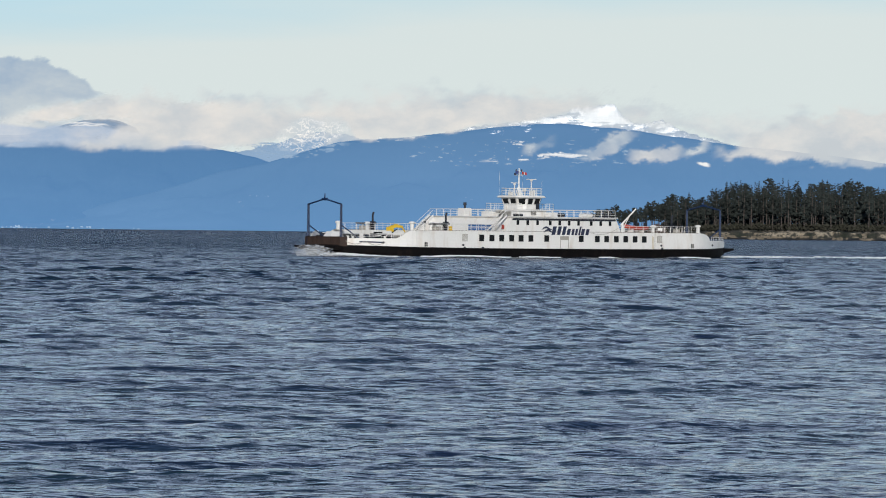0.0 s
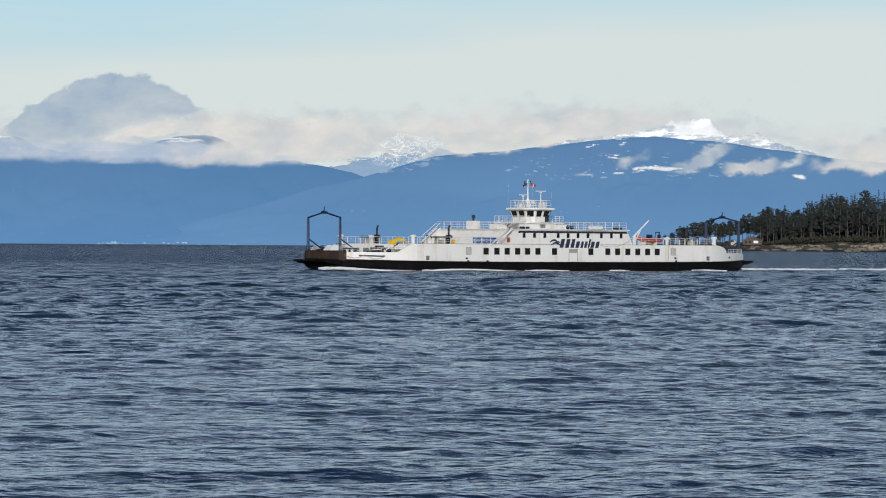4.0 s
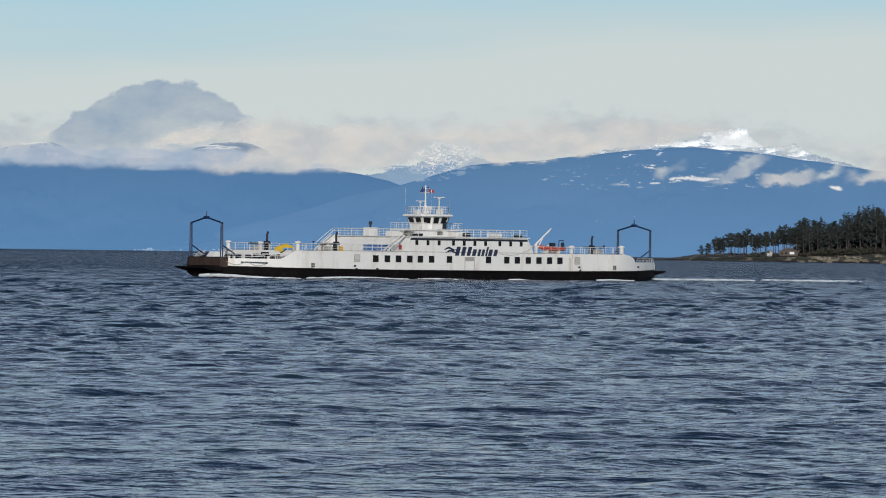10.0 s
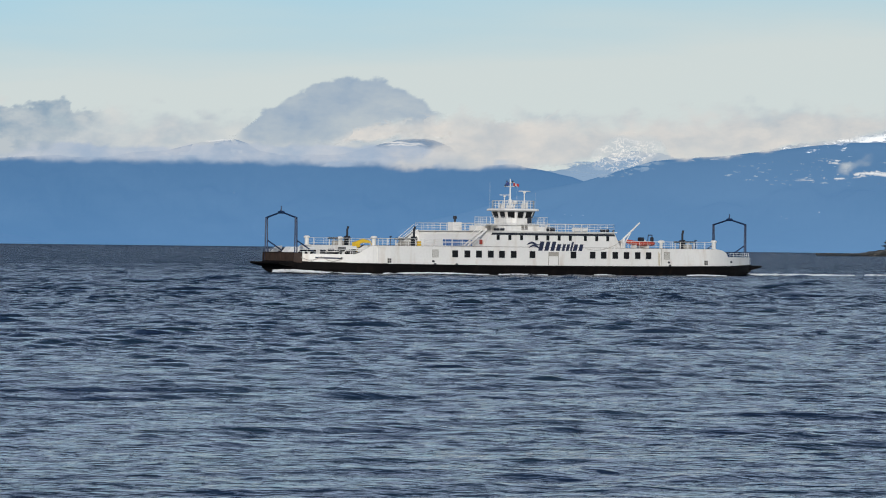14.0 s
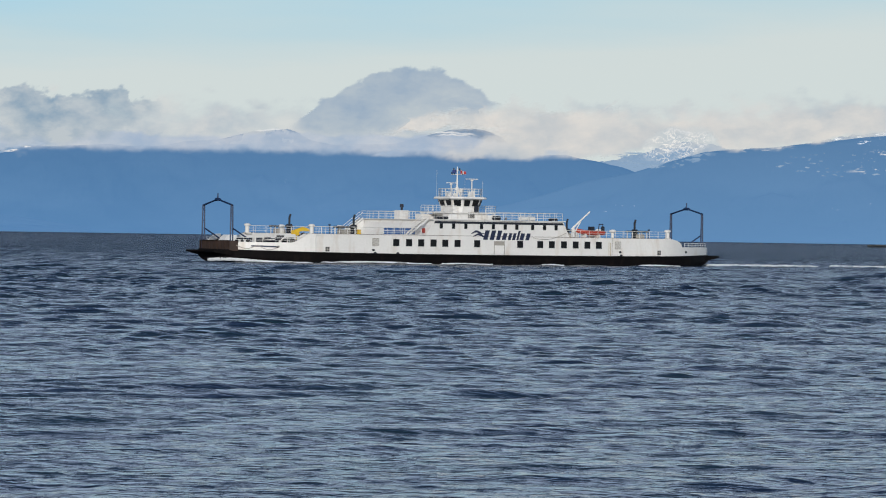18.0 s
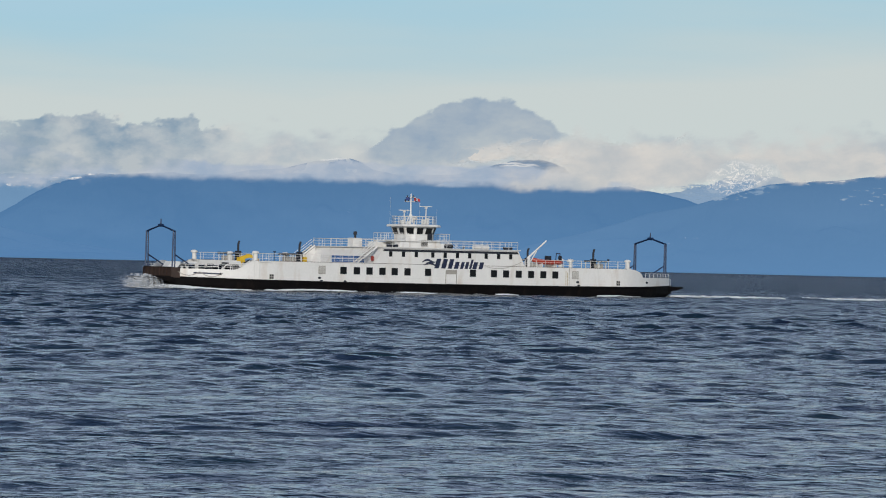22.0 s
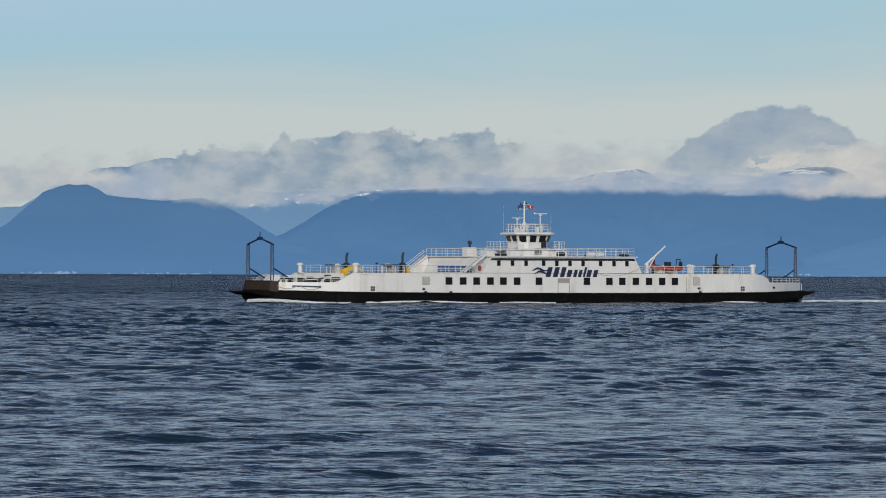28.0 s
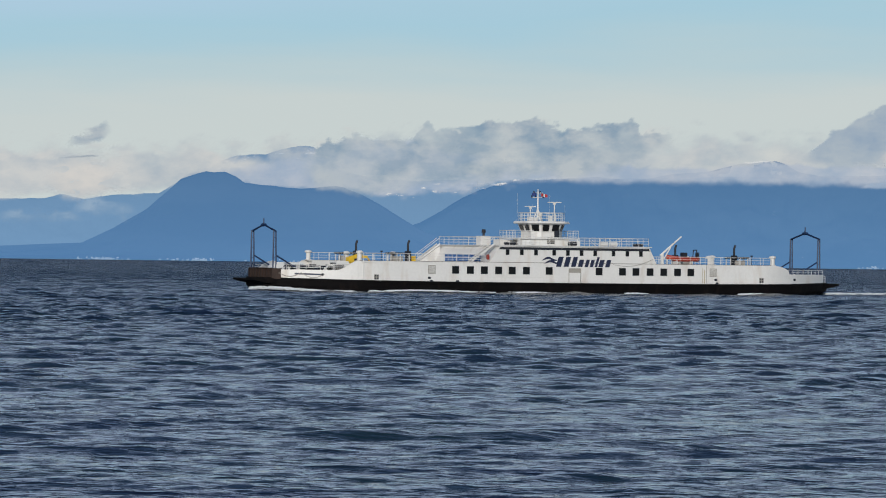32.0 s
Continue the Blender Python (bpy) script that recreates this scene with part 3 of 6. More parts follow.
def cloud(name, label, top, base, mat, dist, seed, soft_top=0.10, soft_base=0.10, ragged=0.22, thin=0.25, step=0.028, grain=1.9, veins=0.0, specks=0.0):
    """A bank of vapour between two uneven edges, given by bearing and height in degrees; its density thins to nothing at the edges."""
    a0, a1 = top[0][0], top[-1][0]
    lo, hi = min(p[1] for p in base) - 0.25, max(p[1] for p in top) + 0.35
    na, ne = int((a1 - a0) / step) + 1, int((hi - lo) / step) + 1
    vs, dens = [], []
    for i in range(na):
        a = a0 + (a1 - a0) * i / (na - 1)
        t, b = along(top, a), along(base, a)
        edge = min(0.35, (a1 - a0) * 0.3)
        side = ease(a0, a0 + edge, a) * ease(a1, a1 - edge, a)
        for j in range(ne):
            e = lo + (hi - lo) * j / (ne - 1)
            f = fractal(a * grain + seed, e * grain * 1.9, seed * 0.7, 6, 2.05, 0.55)
            g = fractal(a * grain * 0.5 - seed, e * grain * 0.8, seed, 3)
            d = ease(t + ragged * f + soft_top, t + ragged * f - soft_top, e) * ease(b + ragged * 0.6 * f - soft_base, b + ragged * 0.6 * f + soft_base, e)
            d *= 1.0 - thin * min(1.0, max(0.0, 0.5 + 1.1 * g))
            if veins and d > 0.0:                 # gullies: bright lines that branch
                d *= ease(0.66, 0.90, 1.0 - 1.9 * abs(fractal(a * veins + seed * 2, e * veins * 1.3, seed, 5, 2.1, 0.62)))
            if specks and d > 0.0:                # short level streaks
                d *= ease((0.0, 0.18, 0.56)[int(specks // 3.5)], (0.2, 0.36, 0.72)[int(specks // 3.5)], fractal(a * specks + seed * 2, e * specks * 4.5, seed, 4, 2.1, 0.6) + 0.25 * g)
            dens.append(d * side)
            vs.append(towards(a, e, dist + 12.0 * f) + Vector((0, 0, EYE[2])))
    fs = [(i * ne + j, (i + 1) * ne + j, (i + 1) * ne + j + 1, i * ne + j + 1) for i in range(na - 1) for j in range(ne - 1)
          if (step < 0.028 and not veins + specks) or max(dens[i * ne + j], dens[(i + 1) * ne + j], dens[(i + 1) * ne + j + 1], dens[i * ne + j + 1]) > 0.003]
    me = bpy.data.meshes.new(name)
    me.from_pydata(vs, [], fs)
    at = me.attributes.new("thickness", "FLOAT", "POINT")
    at.data.foreach_set("value", dens)
    me.materials.append(mat)
    ob = tagged(new(name, me), label, "cloud")
    ob.visible_shadow = False
    return ob


LIT = cloud_material("sunlit_cloud", (0.75, 0.72, 0.68), (0.53, 0.57, 0.60), 0.012, 0.36, 0.64)
HEAP = cloud_material("heaped_grey_cloud", (0.50, 0.565, 0.61), (0.33, 0.43, 0.55), 0.008, 0.38, 0.62, 5.0)
DULL = cloud_material("grey_blue_cloud", (0.52, 0.575, 0.61), (0.27, 0.38, 0.49), 0.016)
SHADY = cloud_material("shaded_lavender_cloud", (0.54, 0.59, 0.67), (0.38, 0.48, 0.62), 0.012)
PALE = cloud_material("pale_thin_cloud", (0.68, 0.69, 0.68), (0.47, 0.54, 0.60), 0.013, 0.36, 0.64)
MIST = cloud_material("thin_blue_mist", (0.33, 0.46, 0.61), (0.22, 0.36, 0.54), 0.02)
HILL_LINE = cloud_material("dark_hill_line", (0.30, 0.36, 0.44), (0.24, 0.31, 0.40), 0.02)
clouds = [
    cloud("cloud_bank", "pale cloud bank lying along the mountain tops", [(19.5, 1.45), (21.1, 1.52), (23.0, 1.5), (25.0, 1.55), (27.0, 1.75), (29.0, 1.78), (31.0, 1.80), (33.0, 1.75), (35.0, 1.78), (36.8, 1.80), (38.5, 1.85), (40.5, 1.92), (42.0, 1.85), (43.2, 1.70), (44.6, 1.62), (46.4, 1.70), (48.0, 1.6)],
          [(19.5, 0.95), (21.1, 0.98), (22.5, 1.0), (24.0, 1.28), (26.0, 1.25), (28.5, 1.22), (30.5, 1.15), (33.0, 1.24), (35.0, 1.26), (36.5, 1.18), (37.5, 1.27), (37.8, 1.29), (38.2, 1.31), (38.6, 1.28), (39.0, 1.36), (40.5, 1.50), (42.0, 1.62), (43.3, 1.50), (44.6, 1.20), (46.4, 1.08), (48.0, 1.0)], PALE, 4680, 3.1, 0.20, 0.09, 0.24, 0.35, grain=2.4),
    cloud("cloud_bank", "sunlit cream cloud spilling over the ridge", [(34.45, 1.16), (34.9, 1.26), (35.3, 1.44), (35.7, 1.62), (36.2, 1.72), (36.9, 1.82), (37.8, 1.72), (38.8, 1.76), (39.8, 1.88), (40.9, 1.96), (41.8, 1.94), (42.4, 1.88)],
          [(34.45, 1.10), (34.95, 1.10), (35.3, 1.14), (35.6, 1.09), (35.9, 1.12), (36.3, 1.20), (36.8, 1.18), (37.2, 1.22), (37.5, 1.31), (37.62, 1.46), (37.8, 1.58), (38.2, 1.62), (38.5, 1.54), (38.7, 1.32), (39.3, 1.34), (40.2, 1.46), (41.2, 1.64), (42.4, 1.82)], LIT, 4500, 8.4, 0.13, 0.05, 0.13, 0.25, grain=2.6),
    cloud("cumulus_cloud", "domed grey-blue cloud above the ridge", [(32.35, 1.54), (32.54, 1.60), (32.71, 1.75), (32.84, 1.89), (33.07, 2.00), (33.27, 2.12), (33.46, 2.19), (33.60, 2.33), (33.76, 2.39), (34.13, 2.41), (34.46, 2.39), (34.67, 2.33), (34.92, 2.25), (35.08, 2.18), (35.21, 2.07), (35.36, 1.93), (35.60, 1.86)],
          [(32.35, 1.50), (33.0, 1.42), (33.8, 1.46), (34.15, 1.60), (34.5, 1.72), (34.9, 1.80), (35.60, 1.84)], HEAP, 4490, 14.2, 0.028, 0.09, 0.075, 0.03, 0.02, grain=3.4),
    cloud("cloud_bank", "cream cloud under the domed cloud", [(33.75, 1.50), (34.05, 1.60), (34.35, 1.72), (34.7, 1.80), (35.1, 1.84), (35.6, 1.86), (36.2, 1.80), (36.6, 1.75)],
          [(33.75, 1.48), (34.2, 1.50), (34.6, 1.545), (35.0, 1.57), (35.4, 1.53), (35.8, 1.42), (36.6, 1.40)], LIT, 4484, 18.6, 0.07, 0.035, 0.10, 0.30, grain=3.0),
    cloud("cumulus_cloud", "torn grey-blue cloud drifting along the ridge", [(25.1, 1.40), (25.33, 1.52), (25.55, 1.70), (25.78, 1.77), (26.3, 1.74), (26.73, 1.70), (26.85, 1.81), (26.99, 1.99), (27.12, 1.87), (27.47, 1.89), (27.68, 1.93), (27.9, 2.04), (28.29, 2.05), (28.68, 2.09), (28.84, 1.96), (29.2, 1.88), (29.44, 1.94), (29.72, 2.02), (29.95, 2.09), (30.1, 1.92), (30.3, 1.88), (30.5, 1.92), (30.62, 1.90)],
          [(25.1, 1.30), (25.4, 1.06), (26.0, 0.98), (26.4, 0.98), (27.1, 1.15), (27.64, 1.20), (28.2, 1.24), (29.3, 1.24), (29.8, 1.34), (30.2, 1.60), (30.5, 1.74), (30.62, 1.80)], DULL, 4480, 21.7, 0.03, 0.10, 0.13, 0.42, 0.02, grain=3.4),
    cloud("cloud_bank", "shaded cloud between the two mountains", [(23.9, 1.28), (24.6, 1.36), (25.3, 1.42), (26.0, 1.60), (26.6, 1.70), (27.2, 1.6), (28.2, 1.5), (29.2, 1.4)],
          [(23.9, 1.18), (24.6, 1.06), (25.3, 1.00), (26.0, 1.02), (26.6, 0.92), (27.2, 0.98), (28.2, 1.10), (29.2, 1.24)], SHADY, 4600, 37.9, 0.10, 0.05, 0.14, 0.30, grain=2.6),
    cloud("cloud_bank", "pale cloud resting on the far hills", [(19.5, 1.40), (20.6, 1.46), (21.36, 1.45), (22.0, 1.42), (22.5, 1.46), (23.0, 1.52), (23.5, 1.44), (23.9, 1.54), (24.4, 1.46), (24.9, 1.35)],
          [(19.5, 0.80), (20.8, 0.84), (21.36, 0.86), (21.85, 0.90), (22.25, 0.84), (22.66, 0.94), (23.15, 0.94), (23.48, 1.02), (23.8, 1.16), (24.4, 1.26), (24.9, 1.30)], PALE, 4590, 47.2, 0.07, 0.08, 0.12, 0.20, grain=2.8),
    cloud("cloud_bank", "cream sunlit cloud resting on the far hills", [(21.65, 1.08), (21.95, 1.28), (22.2, 1.36), (22.5, 1.34), (22.8, 1.2), (23.0, 1.1)],
          [(21.65, 1.00), (21.95, 0.92), (22.25, 0.84), (22.55, 0.90), (22.8, 0.98), (23.0, 1.05)], LIT, 4585, 91.0, 0.11, 0.07, 0.12, 0.35, grain=2.6),
    cloud("cloud_bank", "low pale cloud clinging under the ridge top", [(27.6, 1.40), (28.6, 1.42), (29.8, 1.44), (30.6, 1.38), (31.2, 1.36), (31.8, 1.42), (32.2, 1.455), (32.6, 1.44), (33.2, 1.45), (34.0, 1.42), (34.4, 1.43), (34.7, 1.455), (35.0, 1.43), (35.3, 1.39), (35.6, 1.35), (36.0, 1.42), (36.8, 1.4)],
          [(27.6, 1.24), (28.6, 1.20), (29.6, 1.17), (31.0, 1.16), (32.2, 1.17), (33.6, 1.17), (35.0, 1.14), (36.0, 1.13), (36.8, 1.2)], SHADY, 4515, 31.3, 0.035, 0.06, 0.06, 0.15, 0.02, grain=3.0),
    cloud("cloud_bank", "sunlit cloud over the long slope", [(43.8, 1.12), (44.1, 1.22), (44.5, 1.42), (45.0, 1.62), (45.7, 1.76), (46.5, 1.78), (48.0, 1.7), (50.0, 1.6)],
          [(43.8, 1.10), (44.2, 1.09), (44.6, 1.05), (45.0, 1.09), (45.3, 1.04), (45.8, 0.99), (46.5, 0.98), (48.0, 1.0), (50.0, 1.0)], LIT, 4500, 44.0, 0.09, 0.045, 0.16, 0.30, grain=3.0),
    cloud("cloud_wisp", "small bright cloud against the blue slope", [(42.55, 1.10), (42.73, 1.18), (42.98, 1.20), (43.3, 1.26), (43.55, 1.24)], [(42.55, 1.06), (42.7, 1.02), (43.0, 1.00), (43.26, 1.04), (43.55, 1.18)], LIT, 4470, 51.0, 0.05, 0.035, 0.10, 0.35, 0.012, 4.2),
    cloud("cloud_wisp", "slanting thin cloud against the blue slope", [(41.8, 1.10), (42.16, 1.20), (42.4, 1.39), (42.65, 1.47), (42.9, 1.46)], [(41.8, 1.05), (42.16, 1.05), (42.4, 1.14), (42.73, 1.34), (42.9, 1.42)], PALE, 4472, 55.0, 0.05, 0.04, 0.10, 0.5, 0.012, 4.2),
    cloud("cloud_wisp", "faint shred of cloud against the blue slope", [(41.05, 1.13), (41.25, 1.25), (41.45, 1.32), (41.65, 1.34)], [(41.05, 1.08), (41.25, 1.13), (41.45, 1.20), (41.65, 1.28)], PALE, 4473, 57.0, 0.05, 0.05, 0.10, 0.8, 0.012, 4.2),
    cloud("cloud_wisp", "faint shred of cloud against the blue slope", [(43.4, 1.16), (43.6, 1.24), (43.75, 1.29), (43.9, 1.30)], [(43.4, 1.11), (43.6, 1.13), (43.75, 1.18), (43.9, 1.26)], PALE, 4473, 59.0, 0.05, 0.05, 0.10, 0.8, 0.012, 4.2),
    cloud("cloud_wisp", "small flat wisp below the ridge", [(33.50, 1.14), (33.75, 1.18), (34.0, 1.195), (34.25, 1.18)], [(33.50, 1.13), (33.75, 1.12), (34.0, 1.115), (34.25, 1.13)], SHADY, 4474, 58.0, 0.022, 0.022, 0.03, 0.4, 0.012, 4.0),
    cloud("cumulus_wisp", "small thin wisp of grey cloud", [(21.72, 1.66), (21.85, 1.74), (22.09, 1.80), (22.34, 1.90), (22.45, 1.86)], [(21.72, 1.61), (21.97, 1.61), (22.2, 1.68), (22.45, 1.78)], DULL, 4470, 29.0, 0.04, 0.04, 0.07, 0.45, 0.012, 4.0),
    cloud("cumulus_wisp", "curled strand of grey vapour", [(36.90, 1.78), (37.02, 1.90), (37.14, 1.99), (37.22, 2.02)], [(36.90, 1.76), (37.02, 1.85), (37.14, 1.95), (37.22, 2.0)], PALE, 4470, 33.0, 0.025, 0.025, 0.04, 0.5, 0.01, 5.0),
    # crest of a far hill above the bank, drawn as a cloud sheet
    cloud("cloud_wisp", "thin dark line of a far hill top", [(21.92, 1.415), (22.2, 1.445), (22.6, 1.46)], [(21.92, 1.41), (22.2, 1.43), (22.6, 1.445)], HILL_LINE, 4500, 35.0, 0.012, 0.012, 0.01, 0.1, 0.008, 4.0),
    cloud("cloud_wisp", "pale mist lying in a far valley", [(21.0, 0.66), (21.6, 0.62), (22.0, 0.60), (22.4, 0.56)], [(21.0, 0.52), (21.6, 0.50), (22.0, 0.51), (22.4, 0.53)], MIST, 4500, 83.0, 0.06, 0.05, 0.08, 0.75, 0.016, 4.0),
    cloud("cloud_wisp", "pale mist lying in a far valley", [(22.1, 0.72), (22.5, 0.86), (22.9, 0.74), (23.15, 0.70)], [(22.1, 0.64), (22.5, 0.64), (22.9, 0.56), (23.15, 0.62)], MIST, 4500, 87.0, 0.06, 0.06, 0.12, 0.75, 0.016, 4.0),
]

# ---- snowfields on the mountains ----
# Sheets before the slopes: sunlit white, and haze blue for thin snow, as emission.
SNOW = cloud_material("glowing_snow", (0.95, 0.92, 0.87), (0.78, 0.80, 0.82), 0.03)
THIN_SNOW = cloud_material("thin_snow_haze_tint", (0.36, 0.47, 0.60), (0.20, 0.33, 0.51), 0.03)
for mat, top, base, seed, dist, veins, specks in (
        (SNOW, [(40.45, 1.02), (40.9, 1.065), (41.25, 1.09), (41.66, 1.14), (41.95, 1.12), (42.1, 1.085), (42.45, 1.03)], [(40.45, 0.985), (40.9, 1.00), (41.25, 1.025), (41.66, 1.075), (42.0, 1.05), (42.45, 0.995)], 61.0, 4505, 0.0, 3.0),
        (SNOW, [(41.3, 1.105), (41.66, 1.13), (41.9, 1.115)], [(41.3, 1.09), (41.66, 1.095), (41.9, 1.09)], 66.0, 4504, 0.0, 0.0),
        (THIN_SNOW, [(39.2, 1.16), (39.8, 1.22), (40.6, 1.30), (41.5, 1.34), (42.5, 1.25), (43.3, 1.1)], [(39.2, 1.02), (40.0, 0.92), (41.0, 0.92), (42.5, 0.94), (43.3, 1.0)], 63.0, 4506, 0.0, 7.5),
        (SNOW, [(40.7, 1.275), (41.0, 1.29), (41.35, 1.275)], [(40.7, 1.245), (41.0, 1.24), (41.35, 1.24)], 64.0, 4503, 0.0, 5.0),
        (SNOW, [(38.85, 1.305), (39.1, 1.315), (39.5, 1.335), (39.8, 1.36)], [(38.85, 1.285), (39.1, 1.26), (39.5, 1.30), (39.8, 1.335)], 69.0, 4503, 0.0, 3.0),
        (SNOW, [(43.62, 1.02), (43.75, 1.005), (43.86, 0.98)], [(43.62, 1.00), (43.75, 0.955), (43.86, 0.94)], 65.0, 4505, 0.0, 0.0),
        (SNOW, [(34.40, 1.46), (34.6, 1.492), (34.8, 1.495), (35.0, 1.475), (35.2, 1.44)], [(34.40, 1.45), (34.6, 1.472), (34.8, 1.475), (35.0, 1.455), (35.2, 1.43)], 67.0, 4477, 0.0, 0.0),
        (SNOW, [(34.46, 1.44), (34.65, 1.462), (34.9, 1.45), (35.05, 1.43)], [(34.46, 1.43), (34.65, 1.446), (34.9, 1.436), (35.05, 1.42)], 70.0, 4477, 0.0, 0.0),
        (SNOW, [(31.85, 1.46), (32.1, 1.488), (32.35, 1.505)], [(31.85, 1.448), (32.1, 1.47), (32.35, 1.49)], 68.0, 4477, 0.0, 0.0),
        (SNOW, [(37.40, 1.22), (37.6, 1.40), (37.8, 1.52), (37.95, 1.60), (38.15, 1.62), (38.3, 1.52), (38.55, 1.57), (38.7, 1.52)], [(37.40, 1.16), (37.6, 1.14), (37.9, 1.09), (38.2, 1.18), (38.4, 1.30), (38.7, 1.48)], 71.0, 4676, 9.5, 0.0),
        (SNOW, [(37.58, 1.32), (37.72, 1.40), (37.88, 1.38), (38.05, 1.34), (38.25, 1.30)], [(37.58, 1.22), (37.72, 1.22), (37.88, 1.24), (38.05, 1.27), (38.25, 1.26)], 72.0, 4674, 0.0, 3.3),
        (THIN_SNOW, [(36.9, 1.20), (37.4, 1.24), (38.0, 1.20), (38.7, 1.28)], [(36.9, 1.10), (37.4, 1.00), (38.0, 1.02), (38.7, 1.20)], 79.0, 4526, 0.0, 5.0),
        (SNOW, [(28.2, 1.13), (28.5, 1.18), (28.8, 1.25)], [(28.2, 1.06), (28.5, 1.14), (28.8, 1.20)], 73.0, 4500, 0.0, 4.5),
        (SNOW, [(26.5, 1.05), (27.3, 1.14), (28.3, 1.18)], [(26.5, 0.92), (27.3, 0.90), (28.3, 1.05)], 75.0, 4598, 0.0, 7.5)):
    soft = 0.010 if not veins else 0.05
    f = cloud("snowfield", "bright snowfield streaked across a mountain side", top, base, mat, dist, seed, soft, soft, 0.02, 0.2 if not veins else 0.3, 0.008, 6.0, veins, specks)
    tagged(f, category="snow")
# ---- wooded island ----
ISLAND_R = 2470.0


def island_ground():
    """Sandstone shelf, low bank and wooded rise; the low point runs out towards the open water."""
    crest = [(40.8, 0.1), (41.2, 0.9), (41.5, 2.2), (41.8, 4.0), (42.1, 4.6), (42.9, 5.2), (43.6, 6.5), (44.3, 8.5), (46.0, 9.0), (49.0, 9.0), (53.0, 8.0), (55.0, 0.3)]
    vs, fs = [], []
    az = np.arange(40.8, 55.0, 0.025)
    prof = ((0, -1.5), (2, 0.4), (10, 1.0), (18, 1.6), (22, 4.6), (30, 5.6), (60, 7.5), (120, 10.0), (230, 6.0), (290, -1.5))
    for a in az:
        h = along(crest, a) / 9.0
        for d, z in prof:
            f = fractal(a * 9.0, d * 0.05, 2.0, 4)
            r = ISLAND_R + d + 6.0 * fractal(a * 4.0, 0.3, 0.9, 4) + 4.0 * f
            zz = z * max(0.16, min(1.25, h)) * (1 + 0.30 * f) if z > 0 else z
            vs.append(towards(a, 0.0, r) + Vector((0, 0, zz)))
    n, k = len(az), len(prof)
    for i in range(n - 1):
        for j in range(k - 1):
            p = i * k + j
            fs.append((p, p + k, p + k + 1, p + 1))
    me = bpy.data.meshes.new("island_shore")
    me.from_pydata(vs, [], fs)
    m, nn, l, b = nodes_of("sandstone_shore")
    tc, n1, n2, sep = nn.new("ShaderNodeTexCoord"), nn.new("ShaderNodeTexNoise"), nn.new("ShaderNodeTexNoise"), nn.new("ShaderNodeSeparateXYZ")
    n1.inputs["Scale"].default_value, n1.inputs["Detail"].default_value = 0.10, 6.0
    n2.inputs["Scale"].default_value, n2.inputs["Detail"].default_value = 0.6, 5.0
    ramp = nn.new("ShaderNodeValToRGB")
    tints = ((0.38, (0.02, 0.025, 0.015)), (0.75, (0.40, 0.34, 0.25)), (0.54, (0.05, 0.046, 0.034)), (0.60, (0.25, 0.21, 0.15)))
    for k, (p, c) in enumerate(tints):
        e = ramp.color_ramp.elements[k] if k < 2 else ramp.color_ramp.elements.new(p)
        e.position, e.color = p, (*c, 1)
    ad = nn.new("ShaderNodeMath")
    ad.operation = "MULTIPLY_ADD"
    ad.inputs[1].default_value = 0.4
    l.new(tc.outputs["Object"], n1.inputs["Vector"])
    l.new(tc.outputs["Object"], n2.inputs["Vector"])
    l.new(n2.outputs["Fac"], ad.inputs[0])
    sub = nn.new("ShaderNodeMath")
    sub.inputs[1].default_value = -0.2
    l.new(n1.outputs["Fac"], sub.inputs[0])
    l.new(sub.outputs[0], ad.inputs[2])
    l.new(ad.outputs[0], ramp.inputs[0])
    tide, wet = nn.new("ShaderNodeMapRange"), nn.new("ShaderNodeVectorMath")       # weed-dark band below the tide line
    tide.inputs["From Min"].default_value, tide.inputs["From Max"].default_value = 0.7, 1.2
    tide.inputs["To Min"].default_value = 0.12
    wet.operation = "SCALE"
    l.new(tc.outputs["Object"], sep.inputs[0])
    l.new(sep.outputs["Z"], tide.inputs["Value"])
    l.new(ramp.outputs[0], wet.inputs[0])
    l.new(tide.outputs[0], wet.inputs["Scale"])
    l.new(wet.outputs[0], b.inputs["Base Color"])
    b.inputs["Roughness"].default_value = 0.9
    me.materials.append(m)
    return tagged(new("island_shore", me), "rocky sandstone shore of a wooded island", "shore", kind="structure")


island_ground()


def leaf_material(name, c):
    m, n, l, b = nodes_of(name)
    g, mr, vm = n.new("ShaderNodeNewGeometry"), n.new("ShaderNodeMapRange"), n.new("ShaderNodeVectorMath")
    mr.inputs["To Min"].default_value, mr.inputs["To Max"].default_value = 0.75, 1.25
    l.new(g.outputs["Random Per Island"], mr.inputs["Value"])
    oi, mr2, mu = n.new("ShaderNodeObjectInfo"), n.new("ShaderNodeMapRange"), n.new("ShaderNodeMath")
    mr2.inputs["To Min"].default_value, mr2.inputs["To Max"].default_value = 0.7, 1.3
    l.new(oi.outputs["Random"], mr2.inputs["Value"])
    mu.operation = "MULTIPLY"
    l.new(mr.outputs[0], mu.inputs[0])
    l.new(mr2.outputs[0], mu.inputs[1])
    vm.operation = "SCALE"
    vm.inputs[0].default_value = c
    l.new(mu.outputs[0], vm.inputs["Scale"])
    l.new(vm.outputs[0], b.inputs["Base Color"])
    b.inputs["Roughness"].default_value = 0.85
    b.inputs["Specular IOR Level"].default_value = 0.15
    return m


NEEDLES = leaf_material("fir_needles", (0.030, 0.037, 0.034))
SCRUB = leaf_material("brown_green_scrub", (0.030, 0.030, 0.022))
BARK = paint("fir_bark", (0.075, 0.062, 0.055), 0.9, vary=0.3, scale=0.5)


